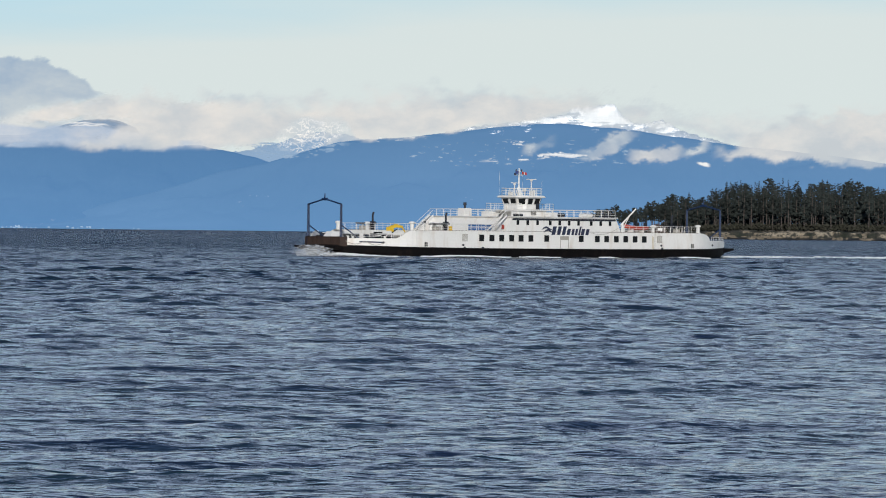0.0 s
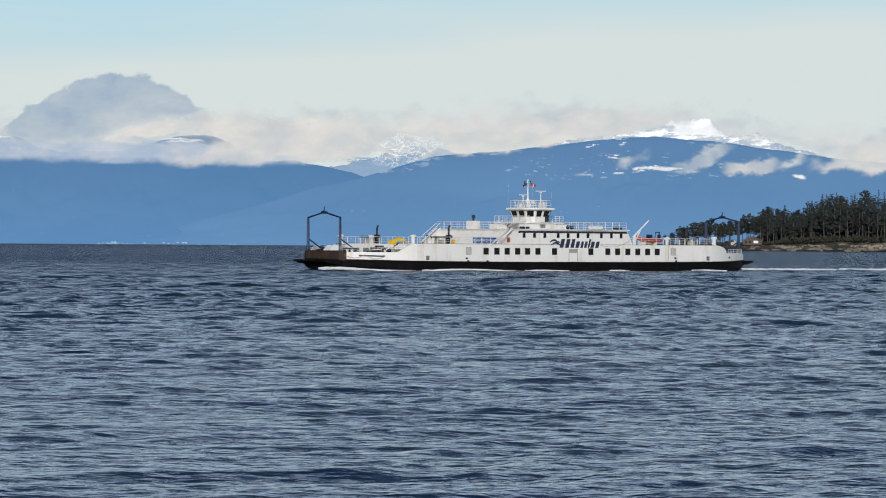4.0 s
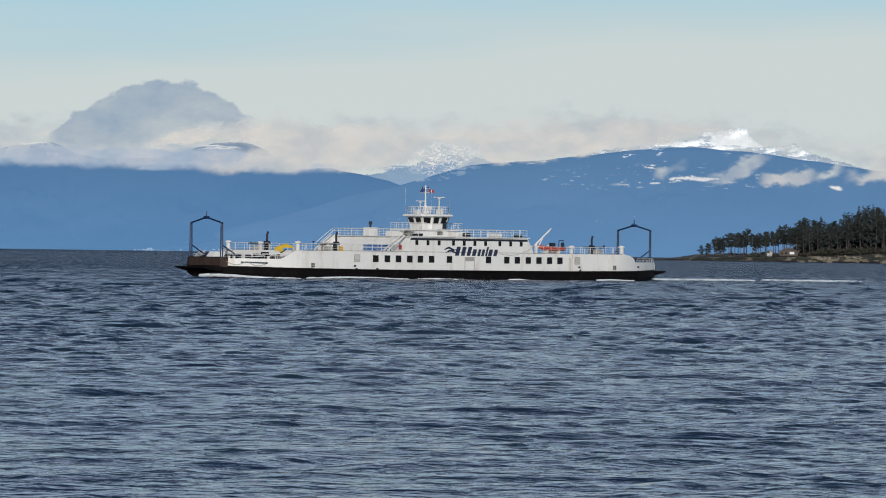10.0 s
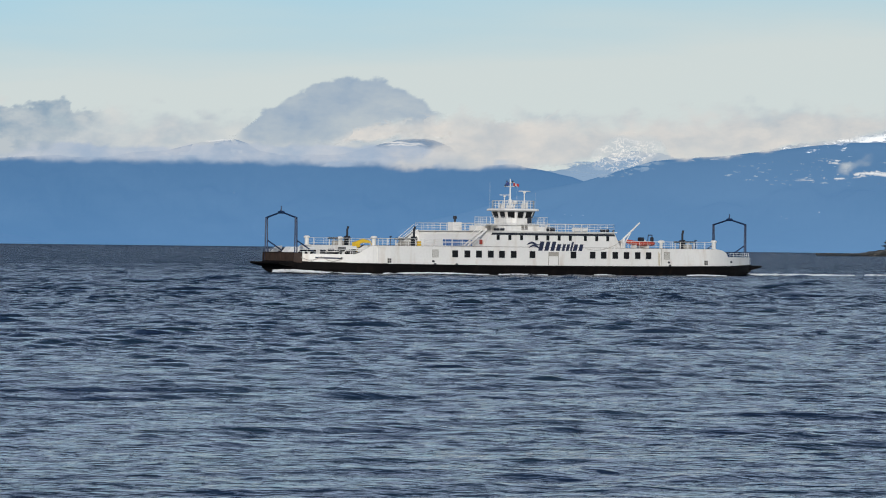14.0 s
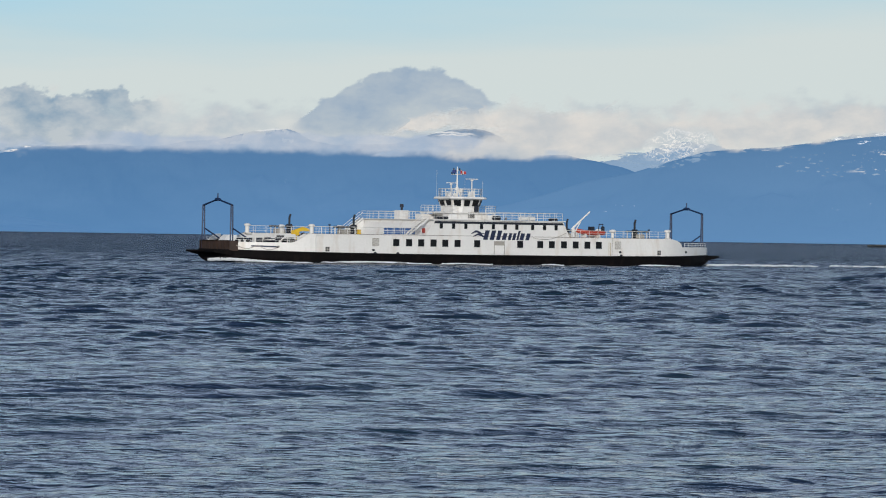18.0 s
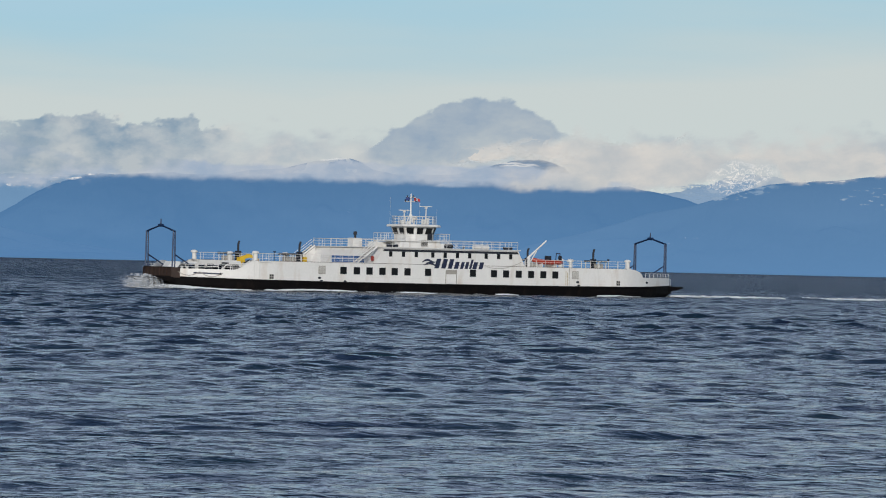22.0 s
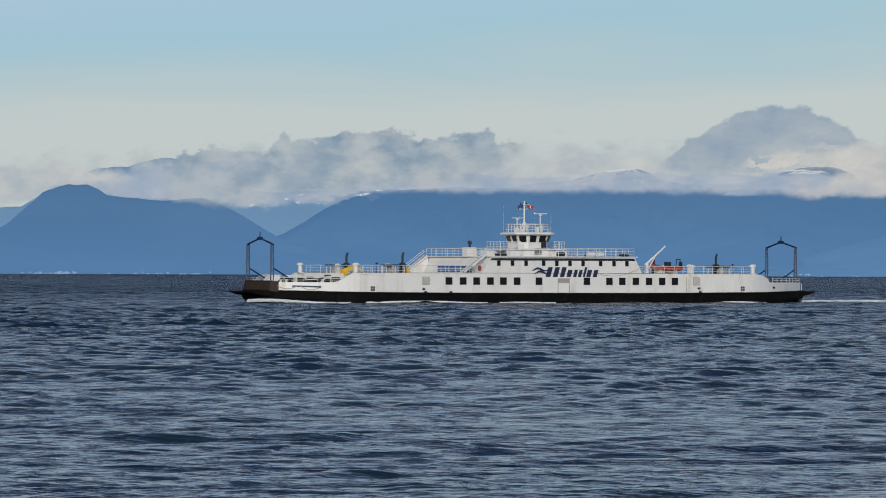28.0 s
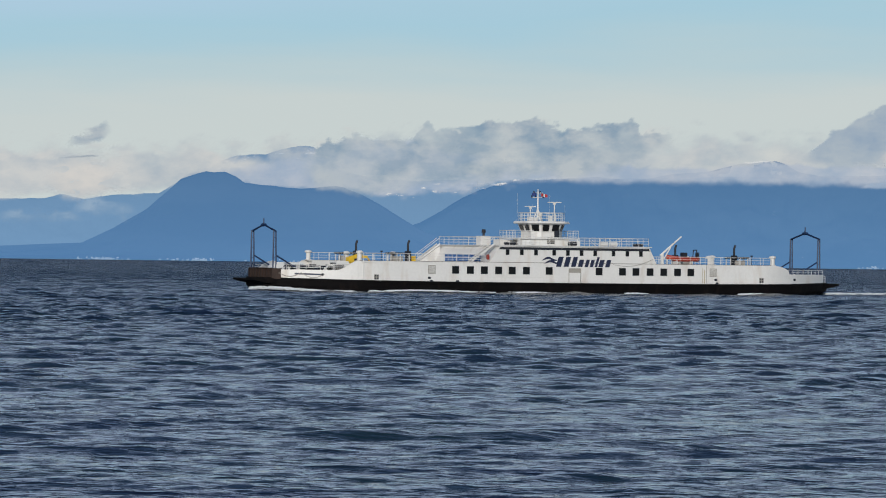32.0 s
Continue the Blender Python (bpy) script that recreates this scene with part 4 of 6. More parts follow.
def fir(seed, height, bare, spread, thin, domed=False):
    """A fir: tapered trunk, whorls of drooping limbs, and flat sprays of needles on them."""
    rng = random.Random(seed)
    tree = new("fir_tree")
    bm = bmesh.new()
    lean = Vector((rng.uniform(-0.03, 0.03), rng.uniform(-0.03, 0.03), 1.0))
    rod(bm, (0, 0, -0.5), lean * height * 0.55, 0.38, 0.22, 7)
    rod(bm, lean * height * 0.55, lean * height * 0.99, 0.22, 0.03, 6)
    crown = bmesh.new()
    z = bare * height
    while z < height * 0.985:
        up = (z - bare * height) / (height * (1 - bare))
        reach = spread * (1 - up) ** 0.75 * (0.55 + 0.45 * min(1.0, up * 6 + 0.25)) + 0.25
        if domed:
            reach = spread * max(0.0, 1 - up ** 2.4) ** 0.5 * (0.55 + 0.45 * min(1.0, up * 3)) * rng.uniform(0.6, 1.15) + 0.3
        for _ in range(rng.choice((4, 5, 6))):
            if rng.random() < thin:
                continue
            a, ln = rng.uniform(0, 6.283), reach * rng.uniform(0.5, 1.2)
            d = Vector((math.cos(a), math.sin(a), rng.uniform(-0.25, 0.18) + (0.5 if domed else 0.3) * up))
            p0 = lean * z
            if ln > 1.6:
                rod(bm, p0, p0 + d * ln * 0.8, 0.06, 0.015, 4)
            for k in range(5 if ln > 1.0 else 2):
                t = 0.3 + 0.7 * (k + rng.random()) / 5
                c = p0 + d * ln * t
                s = (0.24 + 0.21 * ln * (1.1 - 0.5 * t)) * rng.uniform(0.6, 1.3)
                m = Matrix.Translation(c) @ Euler((rng.uniform(-0.5, 0.5), rng.uniform(-0.5, 0.5), a)).to_matrix().to_4x4() @ Matrix.Diagonal((s * 1.15, s * 0.8, s * 0.36, 1))
                r = bmesh.ops.create_cone(crown, cap_ends=True, segments=3, radius1=1.0, radius2=0.3, depth=1.4, matrix=m)
                for v in r["verts"]:
                    v.co += Vector((rng.uniform(-1, 1), rng.uniform(-1, 1), rng.uniform(-1, 1))) * s * 0.32
        z += height * rng.uniform(0.026, 0.046)
    part("trunk", bm, BARK, tree)
    part("crown", crown, NEEDLES, tree)
    return tree


def plant_island():
    rng = random.Random(12)
    kinds = [fir(1, 20.0, 0.24, 3.6, 0.1), fir(2, 23.0, 0.36, 3.5, 0.12, True), fir(3, 18.0, 0.30, 3.9, 0.2, True), fir(4, 25.0, 0.34, 3.3, 0.12), fir(5, 15.0, 0.46, 4.2, 0.3, True), fir(6, 21.0, 0.44, 4.2, 0.12, True)]
    tops = [(41.6, 0.08), (41.76, 0.13), (41.9, 0.21), (42.2, 0.35), (42.45, 0.38), (42.65, 0.36), (42.87, 0.43), (43.0, 0.44), (43.14, 0.41), (43.2, 0.50), (43.4, 0.55), (43.6, 0.575), (43.78, 0.55), (43.82, 0.63), (43.92, 0.70), (44.3, 0.765), (44.84, 0.80), (45.07, 0.76), (45.5, 0.76), (45.8, 0.78), (46.4, 0.70), (48.0, 0.68), (51.0, 0.6), (53.0, 0.4)]
    lab = "tall dark green fir in dense island woods"
    for i, k in enumerate(kinds):
        tagged(k, lab, "tree", "island firs")
    used = set()
    for i in range(330):
        a = 41.65 + (i + rng.random()) / 270 * (47.2 - 41.65) if i < 270 else rng.uniform(47.2, 53.0)
        if a < 41.78 or a < 43.15 and rng.random() < 0.42:
            continue
        back = rng.random()
        d = 34 + 125 * back
        r = ISLAND_R + d
        want = EYE[2] + r * math.tan(radians(along(tops, a)))
        ground = min(9.0, along([(41.5, 0.8), (42.1, 2.5), (43.0, 4.0), (44.3, 7.0), (53, 7.0)], a))
        j = rng.choice((0, 3, 0, 3, 1, 5)) if a > 43.25 else rng.choice((2, 4, 4, 5))
        h = (want - ground) * rng.uniform(0.86, 1.06) * (0.86 + 0.18 * back)
        full = (20.0, 23.0, 18.0, 25.0, 15.0, 21.0)[j]
        s = max(0.3, h / full)
        m = Matrix.Translation(towards(a, 0.0, r) + Vector((0, 0, ground - 0.6))) @ Matrix.Rotation(rng.uniform(0, 6.28), 4, "Z")
        if j not in used:
            used.add(j)
            t = kinds[j]
            t.matrix_basis = m
        else:
            t = copy_thing(kinds[j], m)
        w = s ** 0.5 * (0.95 if a > 43.2 else 0.85)
        t.scale = (w, w, s)


plant_island()


def undergrowth():
    """Dark scrub that closes the edge of the woods."""
    rng = random.Random(31)
    vs, fs = [], []
    for i in range(5200):
        a = rng.uniform(41.9, 47.6)
        k = along([(41.9, 0.15), (43.0, 0.35), (43.6, 1.0), (50, 1.0)], a)
        d = rng.uniform(30, 75)
        s = rng.uniform(0.35, 1.3) * (0.4 + 0.6 * k)
        g = min(8.0, along([(41.5, 0.8), (42.1, 2.5), (43.0, 4.0), (44.3, 6.5), (53, 6.5)], a))
        p = towards(a, 0.0, ISLAND_R + d) + Vector((0, 0, g + 3.2 * rng.random() ** 2 * k ** 3))
        n0 = len(vs)
        for q in ((1, 0, 0), (0, 1, 0), (-1, 0, 0), (0, -1, 0), (0, 0, 1.1), (0, 0, -0.8)):
            vs.append(p + Vector(q) * s + Vector((rng.uniform(-1, 1), rng.uniform(-1, 1), rng.uniform(-1, 1))) * s * 0.35)
        fs += [tuple(n0 + j for j in f) for f in ((0, 1, 4), (1, 2, 4), (2, 3, 4), (3, 0, 4), (1, 0, 5), (2, 1, 5), (3, 2, 5), (0, 3, 5))]
    me = bpy.data.meshes.new("undergrowth")
    me.from_pydata(vs, [], fs)
    me.materials.append(SCRUB)
    return tagged(new("undergrowth", me), "dark scrub along the edge of the woods", "bushes", kind="stuff")


undergrowth()


def inner_woods():
    """Shaded young growth that closes the woods behind the front trunks."""
    rng = random.Random(47)
    vs, fs = [], []
    for i in range(7000):
        a = rng.uniform(43.15, 47.6)
        top = along([(43.15, 3.0), (43.6, 10.0), (44.2, 16.0), (50, 17.0)], a)
        s = rng.uniform(0.5, 1.5)
        p = towards(a, 0.0, ISLAND_R + rng.uniform(75, 165)) + Vector((0, 0, 6.0 + top * rng.random()))
        n0 = len(vs)
        for q in ((1, 0, 0), (-0.5, 0.9, 0), (-0.5, -0.9, 0), (0, 0, 1.5), (0, 0, -0.7)):
            vs.append(p + Vector(q) * s + Vector((rng.uniform(-1, 1), rng.uniform(-1, 1), rng.uniform(-1, 1))) * s * 0.4)
        fs += [tuple(n0 + j for j in f) for f in ((0, 1, 3), (1, 2, 3), (2, 0, 3), (1, 0, 4), (2, 1, 4), (0, 2, 4))]
    me = bpy.data.meshes.new("inner_woods")
    me.from_pydata(vs, [], fs)
    me.materials.append(NEEDLES)
    return tagged(new("inner_woods", me), "dark young growth between the fir trunks", "bushes", kind="stuff")


inner_woods()


def shore_house(a, d, z, w, h, roof_mat, wall_mat, label, door):
    """A low broad-gabled house behind the shore."""
    ob = tagged(new("house"), label, "house", "houses on the island")
    ob.matrix_basis = Matrix.Translation(towards(a, 0.0, ISLAND_R + d) + Vector((0, 0, z))) @ Matrix.Rotation(radians(-a), 4, "Z")
    e, r = h * 0.52, h
    bm = bmesh.new()
    prism(bm, [(-w * 0.44, -2.0), (w * 0.44, -2.0), (w * 0.44, e), (0, r), (-w * 0.44, e)], -4.0, 4.0)
    part("wall", bm, wall_mat, ob)
    for k in (-1, 1):
        bm = bmesh.new()
        loft(bm, [[(0, y, r + 0.1), (k * w / 2, y, e - 0.15), (k * w / 2, y, e + 0.2), (0, y, r + 0.5)] for y in (-4.8, 4.4)])
        part("roof", bm, roof_mat, ob)
    for x in (-w * 0.30, -w * 0.12):
        bm = bmesh.new()
        box(bm, x - 0.6, x + 0.6, -4.06, -3.98, 0.6, 1.7)
        part("window", bm, GLASS, ob)
    if door:
        bm = bmesh.new()
        box(bm, w * 0.05, w * 0.26, -4.08, -3.98, 0.5, 2.1)
        part("white_door", bm, CARWHITE, ob, "white double door")
        bm = bmesh.new()
        box(bm, -w * 0.46, w * 0.46, -6.5, -4.0, -0.6, -0.3)
        part("deck", bm, roof_mat, ob)
    return ob


ROOF = paint("brown_shingles", (0.09, 0.06, 0.05), 0.85, vary=0.25)
WALL_TAN = paint("tan_house_wall", (0.075, 0.058, 0.05), 0.8, vary=0.2)
WALL_PALE = paint("pale_house_wall", (0.40, 0.39, 0.37), 0.8, vary=0.1)
shore_house(43.075, 27, 4.4, 13.5, 4.4, ROOF, WALL_TAN, "low brown house with a broad roof by the shore", True)
shore_house(42.80, 36, 5.0, 4.0, 2.2, ROOF, WALL_PALE, "small pale shed among pines by the shore", False)


def shore_rocks():
    """Sandstone blocks and ledges along the foot of the bank."""
    rng = random.Random(77)
    vs, fs = [], []
    for i in range(230):
        a = rng.uniform(41.4, 50.0)
        big = along([(41.4, 0.25), (43.0, 0.4), (43.5, 1.0), (50, 1.0)], a)
        d = rng.uniform(0, 26)
        w, h = rng.uniform(0.7, 2.8) * big, rng.uniform(0.3, 1.2) * big
        z = along([(0, 0.2), (10, 1.0), (18, 1.6), (22, 3.6), (30, 4.6)], d) * max(0.2, big)
        p, n0 = towards(a, 0.0, ISLAND_R + d) + Vector((0, 0, z)), len(vs)
        for q in ((-1, -1, -1), (1, -1, -1), (1, 1, -1), (-1, 1, -1), (-0.8, -0.7, 1), (0.8, -0.7, 1), (0.8, 0.7, 1), (-0.8, 0.7, 1)):
            o = towards(a + 90, 0.0, q[0] * w) + towards(a, 0.0, q[1] * w * 0.6) + Vector((0, 0, q[2] * h))
            vs.append(p + o + Vector((rng.uniform(-1, 1), rng.uniform(-1, 1), rng.uniform(-1, 1))) * h * 0.35)
        fs += [tuple(n0 + j for j in f) for f in ((0, 1, 5, 4), (1, 2, 6, 5), (2, 3, 7, 6), (3, 0, 4, 7), (4, 5, 6, 7))]
    me = bpy.data.meshes.new("shore_rocks")
    me.from_pydata(vs, [], fs)
    me.materials.append(paint("tan_sandstone", (0.15, 0.125, 0.09), 0.9, vary=0.6, scale=0.15, dirt=(0.03, 0.03, 0.02), dirt_amount=0.8, streak=1.0, bump=0.4))
    return tagged(new("shore_rocks", me), "tan sandstone blocks along the island shore", "rocks", kind="stuff")


shore_rocks()
# ---- ferry: x runs aft, y to starboard, z up from the waterline ----
def half_beam(s):
    a = max(0.0, abs(s) - 28.0) / 12.4
    return 9.3 - 5.4 * min(1.2, a) ** 1.8


def strake(s):
    """Height of the black hull's upper edge."""
    return 1.38 + 0.34 * (abs(s) / 41.0) ** 3


ferry = tagged(new("ferry"), "white double-ended car ferry with black hull under way", "ferry")


def sp(s, l, z):
    return Vector((-s, -l, z))


def build_hull():
    bm = bmesh.new()
    rings = []
    for s in np.linspace(-41.5, 41.5, 61):
        w, zt = half_beam(s), strake(s)
        e = max(0.0, (abs(s) - 34.0) / 7.5)
        zb = -1.2 + 1.5 * e ** 1.5
        wb = w * (1 - 0.25 * e) - 0.3
        rings.append([sp(s, w, zt), sp(s, w + 0.05, zt - 0.25), sp(s, w - 0.02, 0.4 * zt), sp(s, wb, zb), sp(s, -wb, zb), sp(s, -w + 0.02, 0.4 * zt), sp(s, -w - 0.05, zt - 0.25), sp(s, -w, zt)])
    loft(bm, rings)
    part("hull", bm, BLACK, ferry, "black hull with rust streaks", smooth=False)
    for side in (1, -1):                                    # rubbing strake
        bm = bmesh.new()
        rings = []
        for s in np.linspace(-38, 38, 41):
            w, zt = half_beam(s), strake(s)
            rings.append([sp(s, side * w, zt - 0.05), sp(s, side * (w + 0.14), zt - 0.08), sp(s, side * (w + 0.14), zt - 0.26), sp(s, side * w, zt - 0.3)])
        loft(bm, rings)
        part("rubbing_strake", bm, BLACK, ferry)
    for end in (1, -1):                                     # loading aprons
        bm = bmesh.new()
        loft(bm, [[sp(end * s, -w, z1), sp(end * s, w, z1), sp(end * s, w, z0), sp(end * s, -w, z0)] for s, w, z0, z1 in ((40.2, 4.1, 0.85, 1.60), (42.0, 3.9, 1.10, 1.56), (42.5, 3.8, 1.26, 1.58), (43.05, 3.7, 1.36, 1.58))])
        part("loading_apron", bm, BLACK, ferry, "black steel loading apron")
    bm = bmesh.new()
    loft(bm, [[sp(s, -half_beam(s) + 0.1, 1.5), sp(s, half_beam(s) - 0.1, 1.5), sp(s, half_beam(s) - 0.1, 1.40), sp(s, -half_beam(s) + 0.1, 1.40)] for s in np.linspace(-40.3, 40.3, 41)])
    part("car_deck", bm, DECK, ferry)


def wall_top(s):
    if s > 30.9:
        return 2.72 + 1.22 * (1 - ease(30.9, 33.6, s)) if s < 33.6 else 2.72
    if s < -29.3:
        u = min(1.0, (-29.3 - s) / 3.2)
        return 2.80 + 1.14 * math.sqrt(max(0.0, 1 - u * u))
    return 3.94


def build_walls():
    ss = sorted(set(list(np.linspace(-40.4, 40.4, 55)) + list(np.linspace(30.9, 33.6, 12)) + list(np.linspace(-32.5, -29.3, 16))))
    for side, lab in ((1, "white bulwark and casing wall with faint rust streaks"), (-1, "")):
        bm = bmesh.new()
        rings = []
        for s in ss:
            w, zb, zt = half_beam(s), strake(s) - 0.02, wall_top(s)
            rings.append([sp(s, side * w, zb), sp(s, side * w, zt), sp(s, side * (w - 0.16), zt), sp(s, side * (w - 0.16), zb)])
        loft(bm, rings)
        part("side_wall", bm, WHITE, ferry, lab)
        bm = bmesh.new()
        loft(bm, [[sp(s, side * 6.9, 3.80), sp(s, side * 9.12, 3.80), sp(s, side * 9.12, 3.93), sp(s, side * 6.9, 3.93)] for s in (-29.4, 30.6)])
        loft(bm, [[sp(s, side * 6.9, 1.5), sp(s, side * 7.05, 1.5), sp(s, side * 7.05, 3.8), sp(s, side * 6.9, 3.8)] for s in (-29.4, 30.6)])
        for s in (-29.4, 30.4):
            box(bm, -s, -s + 0.15, -side * 9.1, -side * 7.06, 1.5, 3.8)
        part("side_casing", bm, CREAM, ferry)
        bm = bmesh.new()                                     # cap rail along the wall's edge
        loft(bm, [[sp(s, side * (half_beam(s) + 0.03), wall_top(s) + 0.002), sp(s, side * (half_beam(s) + 0.03), wall_top(s) + 0.05), sp(s, side * (half_beam(s) - 0.2), wall_top(s) + 0.05), sp(s, side * (half_beam(s) - 0.2), wall_top(s) + 0.002)] for s in np.linspace(-29.2, 30.8, 9)])
        part("cap_rail", bm, TARNISH, ferry, "tarnished brown cap rail")
        for s in (31.0, 12.95, -0.72, -24.2):                # weld seams of the plating
            bm = bmesh.new()
            w = half_beam(s)
            box(bm, -s - 0.03, -s + 0.03, -side * (w + 0.012), -side * (w - 0.02), strake(s) + 0.02, 3.9 if s != -0.72 else 5.7)
            part("plate_seam", bm, CREAM, ferry)


def build_house():
    bm = bmesh.new()
    prism(bm, [(-12.65, 3.96), (-11.2, 6.10), (10.65, 6.10), (11.8, 3.96)], -9.3, 9.3)
    part("deckhouse", bm, WHITE, ferry, "white midship deckhouse with raked ends")
    bm = bmesh.new()
    prism(bm, [(-11.55, 6.10), (-11.5, 6.22), (10.95, 6.22), (11.0, 6.10)], -9.5, 9.5)
    part("deckhouse_roof", bm, CREAM, ferry)
    for side in (1, -1):
        bm = bmesh.new()
        prism(bm, [(-11.31, 5.64), (-11.10, 5.95), (10.56, 5.95), (10.74, 5.64)], -side * 9.31, -side * 9.335)
        part("black_stripe", bm, DARK, ferry, "black stripe under the roof edge")


def build_gantry(s, name, lab):
    g = part(name, bmesh_posts(s), NAVY, ferry, lab)
    return g


def bmesh_posts(s):
    e = 1 if s > 0 else -1
    bm = bmesh.new()
    for l in (-3.69, 3.69):
        for o in (-0.3, 0.3):
            rod(bm, sp(s + o, l + o * 0.5, 1.5), sp(s + o * 0.6, l + o * 0.3, 7.68), 0.10, 0.09, 6)
        for z in (2.9, 4.2, 5.5, 6.8):
            rod(bm, sp(s - 0.25, l - 0.12, z), sp(s + 0.25, l + 0.12, z), 0.03, 0.03, 5)
        rod(bm, sp(s - e * 0.2, l, 4.5), sp(s - e * 3.9, l * 1.02, 2.4), 0.10, 0.10, 6)
        rod(bm, sp(s, l * 1.03, 7.62), sp(s, 0, 8.42), 0.12, 0.12, 8)
    rod(bm, sp(s, -0.55, 8.38), sp(s, 0.55, 8.38), 0.2, 0.2, 8)
    rod(bm, sp(s, 0, 8.4), sp(s, 0, 9.25), 0.09, 0.07, 6)
    rod(bm, sp(s, -0.3, 8.45), sp(s, 0, 8.9), 0.06, 0.06, 5)
    return bm


def window_mesh(w, h):
    frame_bm, pane_bm = bmesh.new(), bmesh.new()
    t = 0.06
    box(frame_bm, -w / 2, w / 2, -0.03, 0.03, h / 2 - t, h / 2)
    box(frame_bm, -w / 2, w / 2, -0.03, 0.03, -h / 2, -h / 2 + t)
    box(frame_bm, -w / 2, -w / 2 + t, -0.03, 0.03, -h / 2 + t, h / 2 - t)
    box(frame_bm, w / 2 - t, w / 2, -0.03, 0.03, -h / 2 + t, h / 2 - t)
    box(pane_bm, -w / 2 + t, w / 2 - t, -0.005, 0.012, -h / 2 + t, h / 2 - t)
    return frame_bm, pane_bm


def build_windows():
    big = (17.5, 15.4, 13.4, 11.35, 9.4, 7.35, 4.05, -3.25, -6.7, -8.7, -10.8, -12.85, -14.9, -16.9)
    small = (10.1, 8.05, 6.0, 3.35, 1.35, -0.65, -2.65, -5.35, -7.4, -9.4)
    for row, z, w, h, lab in ((big, 2.92, 0.98, 0.98, "dark square window"), (small, 5.28, 0.5, 0.70, "small dark window")):
        first = None
        for side in (1, -1):
            for s in row:
                m = Matrix.Translation(sp(s, side * 9.325, z)) @ Matrix.Rotation(0 if side > 0 else math.pi, 4, "Z")
                if first is None:
                    fb, pb = window_mesh(w, h)
                    f = part("window", fb, DARK, ferry, lab)
                    p = part("pane", pb, GLASS, f)
                    f.matrix_basis = m
                    first = (f, p)
                else:
                    f = again("window", first[0], ferry, m)
                    again("pane", first[1], f, Matrix())


def build_wheelhouse():
    bm = bmesh.new()
    box(bm, -3.5, 2.2, -2.6, 2.6, 6.2, 7.08, 0.04)
    part("wheelhouse_base", bm, CREAM, ferry)
    # slanted window band
    ring = lambda k, z: [sp(0.6 + 2.25 * k + 0.0, 1.5 * k, z), sp(0.6 + 1.3 * k, 2.5 * k, z), sp(0.6 - 1.3 * k, 2.5 * k, z), sp(0.6 - 2.25 * k, 1.5 * k, z), sp(0.6 - 2.25 * k, -1.5 * k, z), sp(0.6 - 1.3 * k, -2.5 * k, z), sp(0.6 + 1.3 * k, -2.5 * k, z), sp(0.6 + 2.25 * k, -1.5 * k, z)]
    bm = bmesh.new()
    loft(bm, [ring(1.0, 7.2), ring(1.0, 7.95), ring(1.16, 9.12)])
    part("wheelhouse", bm, CREAM, ferry, "white wheelhouse with outward-sloping windows")
    lo, hi = ring(1.03, 8.14), ring(1.16, 8.98)
    for i in range(8):
        a0, a1, b0, b1 = lo[i], lo[(i + 1) % 8], hi[i], hi[(i + 1) % 8]
        long = (a1 - a0).length
        cells = 2 if long > 2.0 else 1
        for c in range(cells):
            u0, u1 = (c + 0.17) / cells, (c + 0.83) / cells
            q = [a0.lerp(a1, u0), a0.lerp(a1, u1), b0.lerp(b1, u1), b0.lerp(b1, u0)]
            nrm = (q[1] - q[0]).cross(q[3] - q[0]).normalized()
            if nrm.dot((q[0] - sp(0.6, 0, 8.5))) < 0:
                nrm = -nrm
            bm = bmesh.new()
            loft(bm, [[p + nrm * 0.01 for p in q], [p + nrm * 0.05 for p in q]])
            part("wheelhouse_window", bm, GLASS, ferry)
    bm = bmesh.new()
    loft(bm, [[v for v in ring(1.36, 9.12)], ring(1.40, 9.2), ring(1.34, 9.42), ring(1.2, 9.46)])
    part("wheelhouse_roof", bm, WHITE, ferry)


build_hull()
build_walls()
build_house()
build_gantry(40.35, "bow_gantry", "dark blue steel gantry over the bow ramp")
build_gantry(-39.75, "stern_gantry", "dark blue steel gantry over the stern ramp")
build_windows()
build_wheelhouse()

# ---- ferry: fittings ----
POSTS = {}


def railing(name, pts, height=1.0, bars=3, gap=1.5, mat=CREAM, label="", r=0.029):
    """A rail along points (s, l, z): top bar as the part, lower bars and posts under it."""
    if len(pts) > 2:
        for k, (a, b) in enumerate(zip(pts, pts[1:])):
            railing(name, [a, b], height, bars, gap, mat, label, r)
        return None
    top = bmesh.new()
    low = [bmesh.new() for _ in range(bars - 1)]
    posts = []
    for a, b in zip(pts, pts[1:]):
        a, b = sp(*a), sp(*b)
        up = Vector((0, 0, height))
        rod(top, a + up, b + up, r * 1.15, None, 6)
        for i, bm in enumerate(low):
            h = Vector((0, 0, height * (i + 1) / bars))
            rod(bm, a + h, b + h, r * 0.7, None, 5)
        n = max(1, round((b - a).length / gap))
        posts += [a.lerp(b, i / n) for i in range(n + 1)]
    t = part(name, top, mat, ferry, label)
    for bm in low:
        part("rail_bar", bm, mat, t)
    key = (height, mat.name)
    for p in posts:
        if key not in POSTS:
            bm = bmesh.new()
            rod(bm, (0, 0, 0), (0, 0, height), r, None, 6)
            POSTS[key] = part("rail_post", bm, mat, t)
            POSTS[key].matrix_basis = Matrix.Translation(p)
        else:
            again("rail_post", POSTS[key], t, Matrix.Translation(p))
    return t


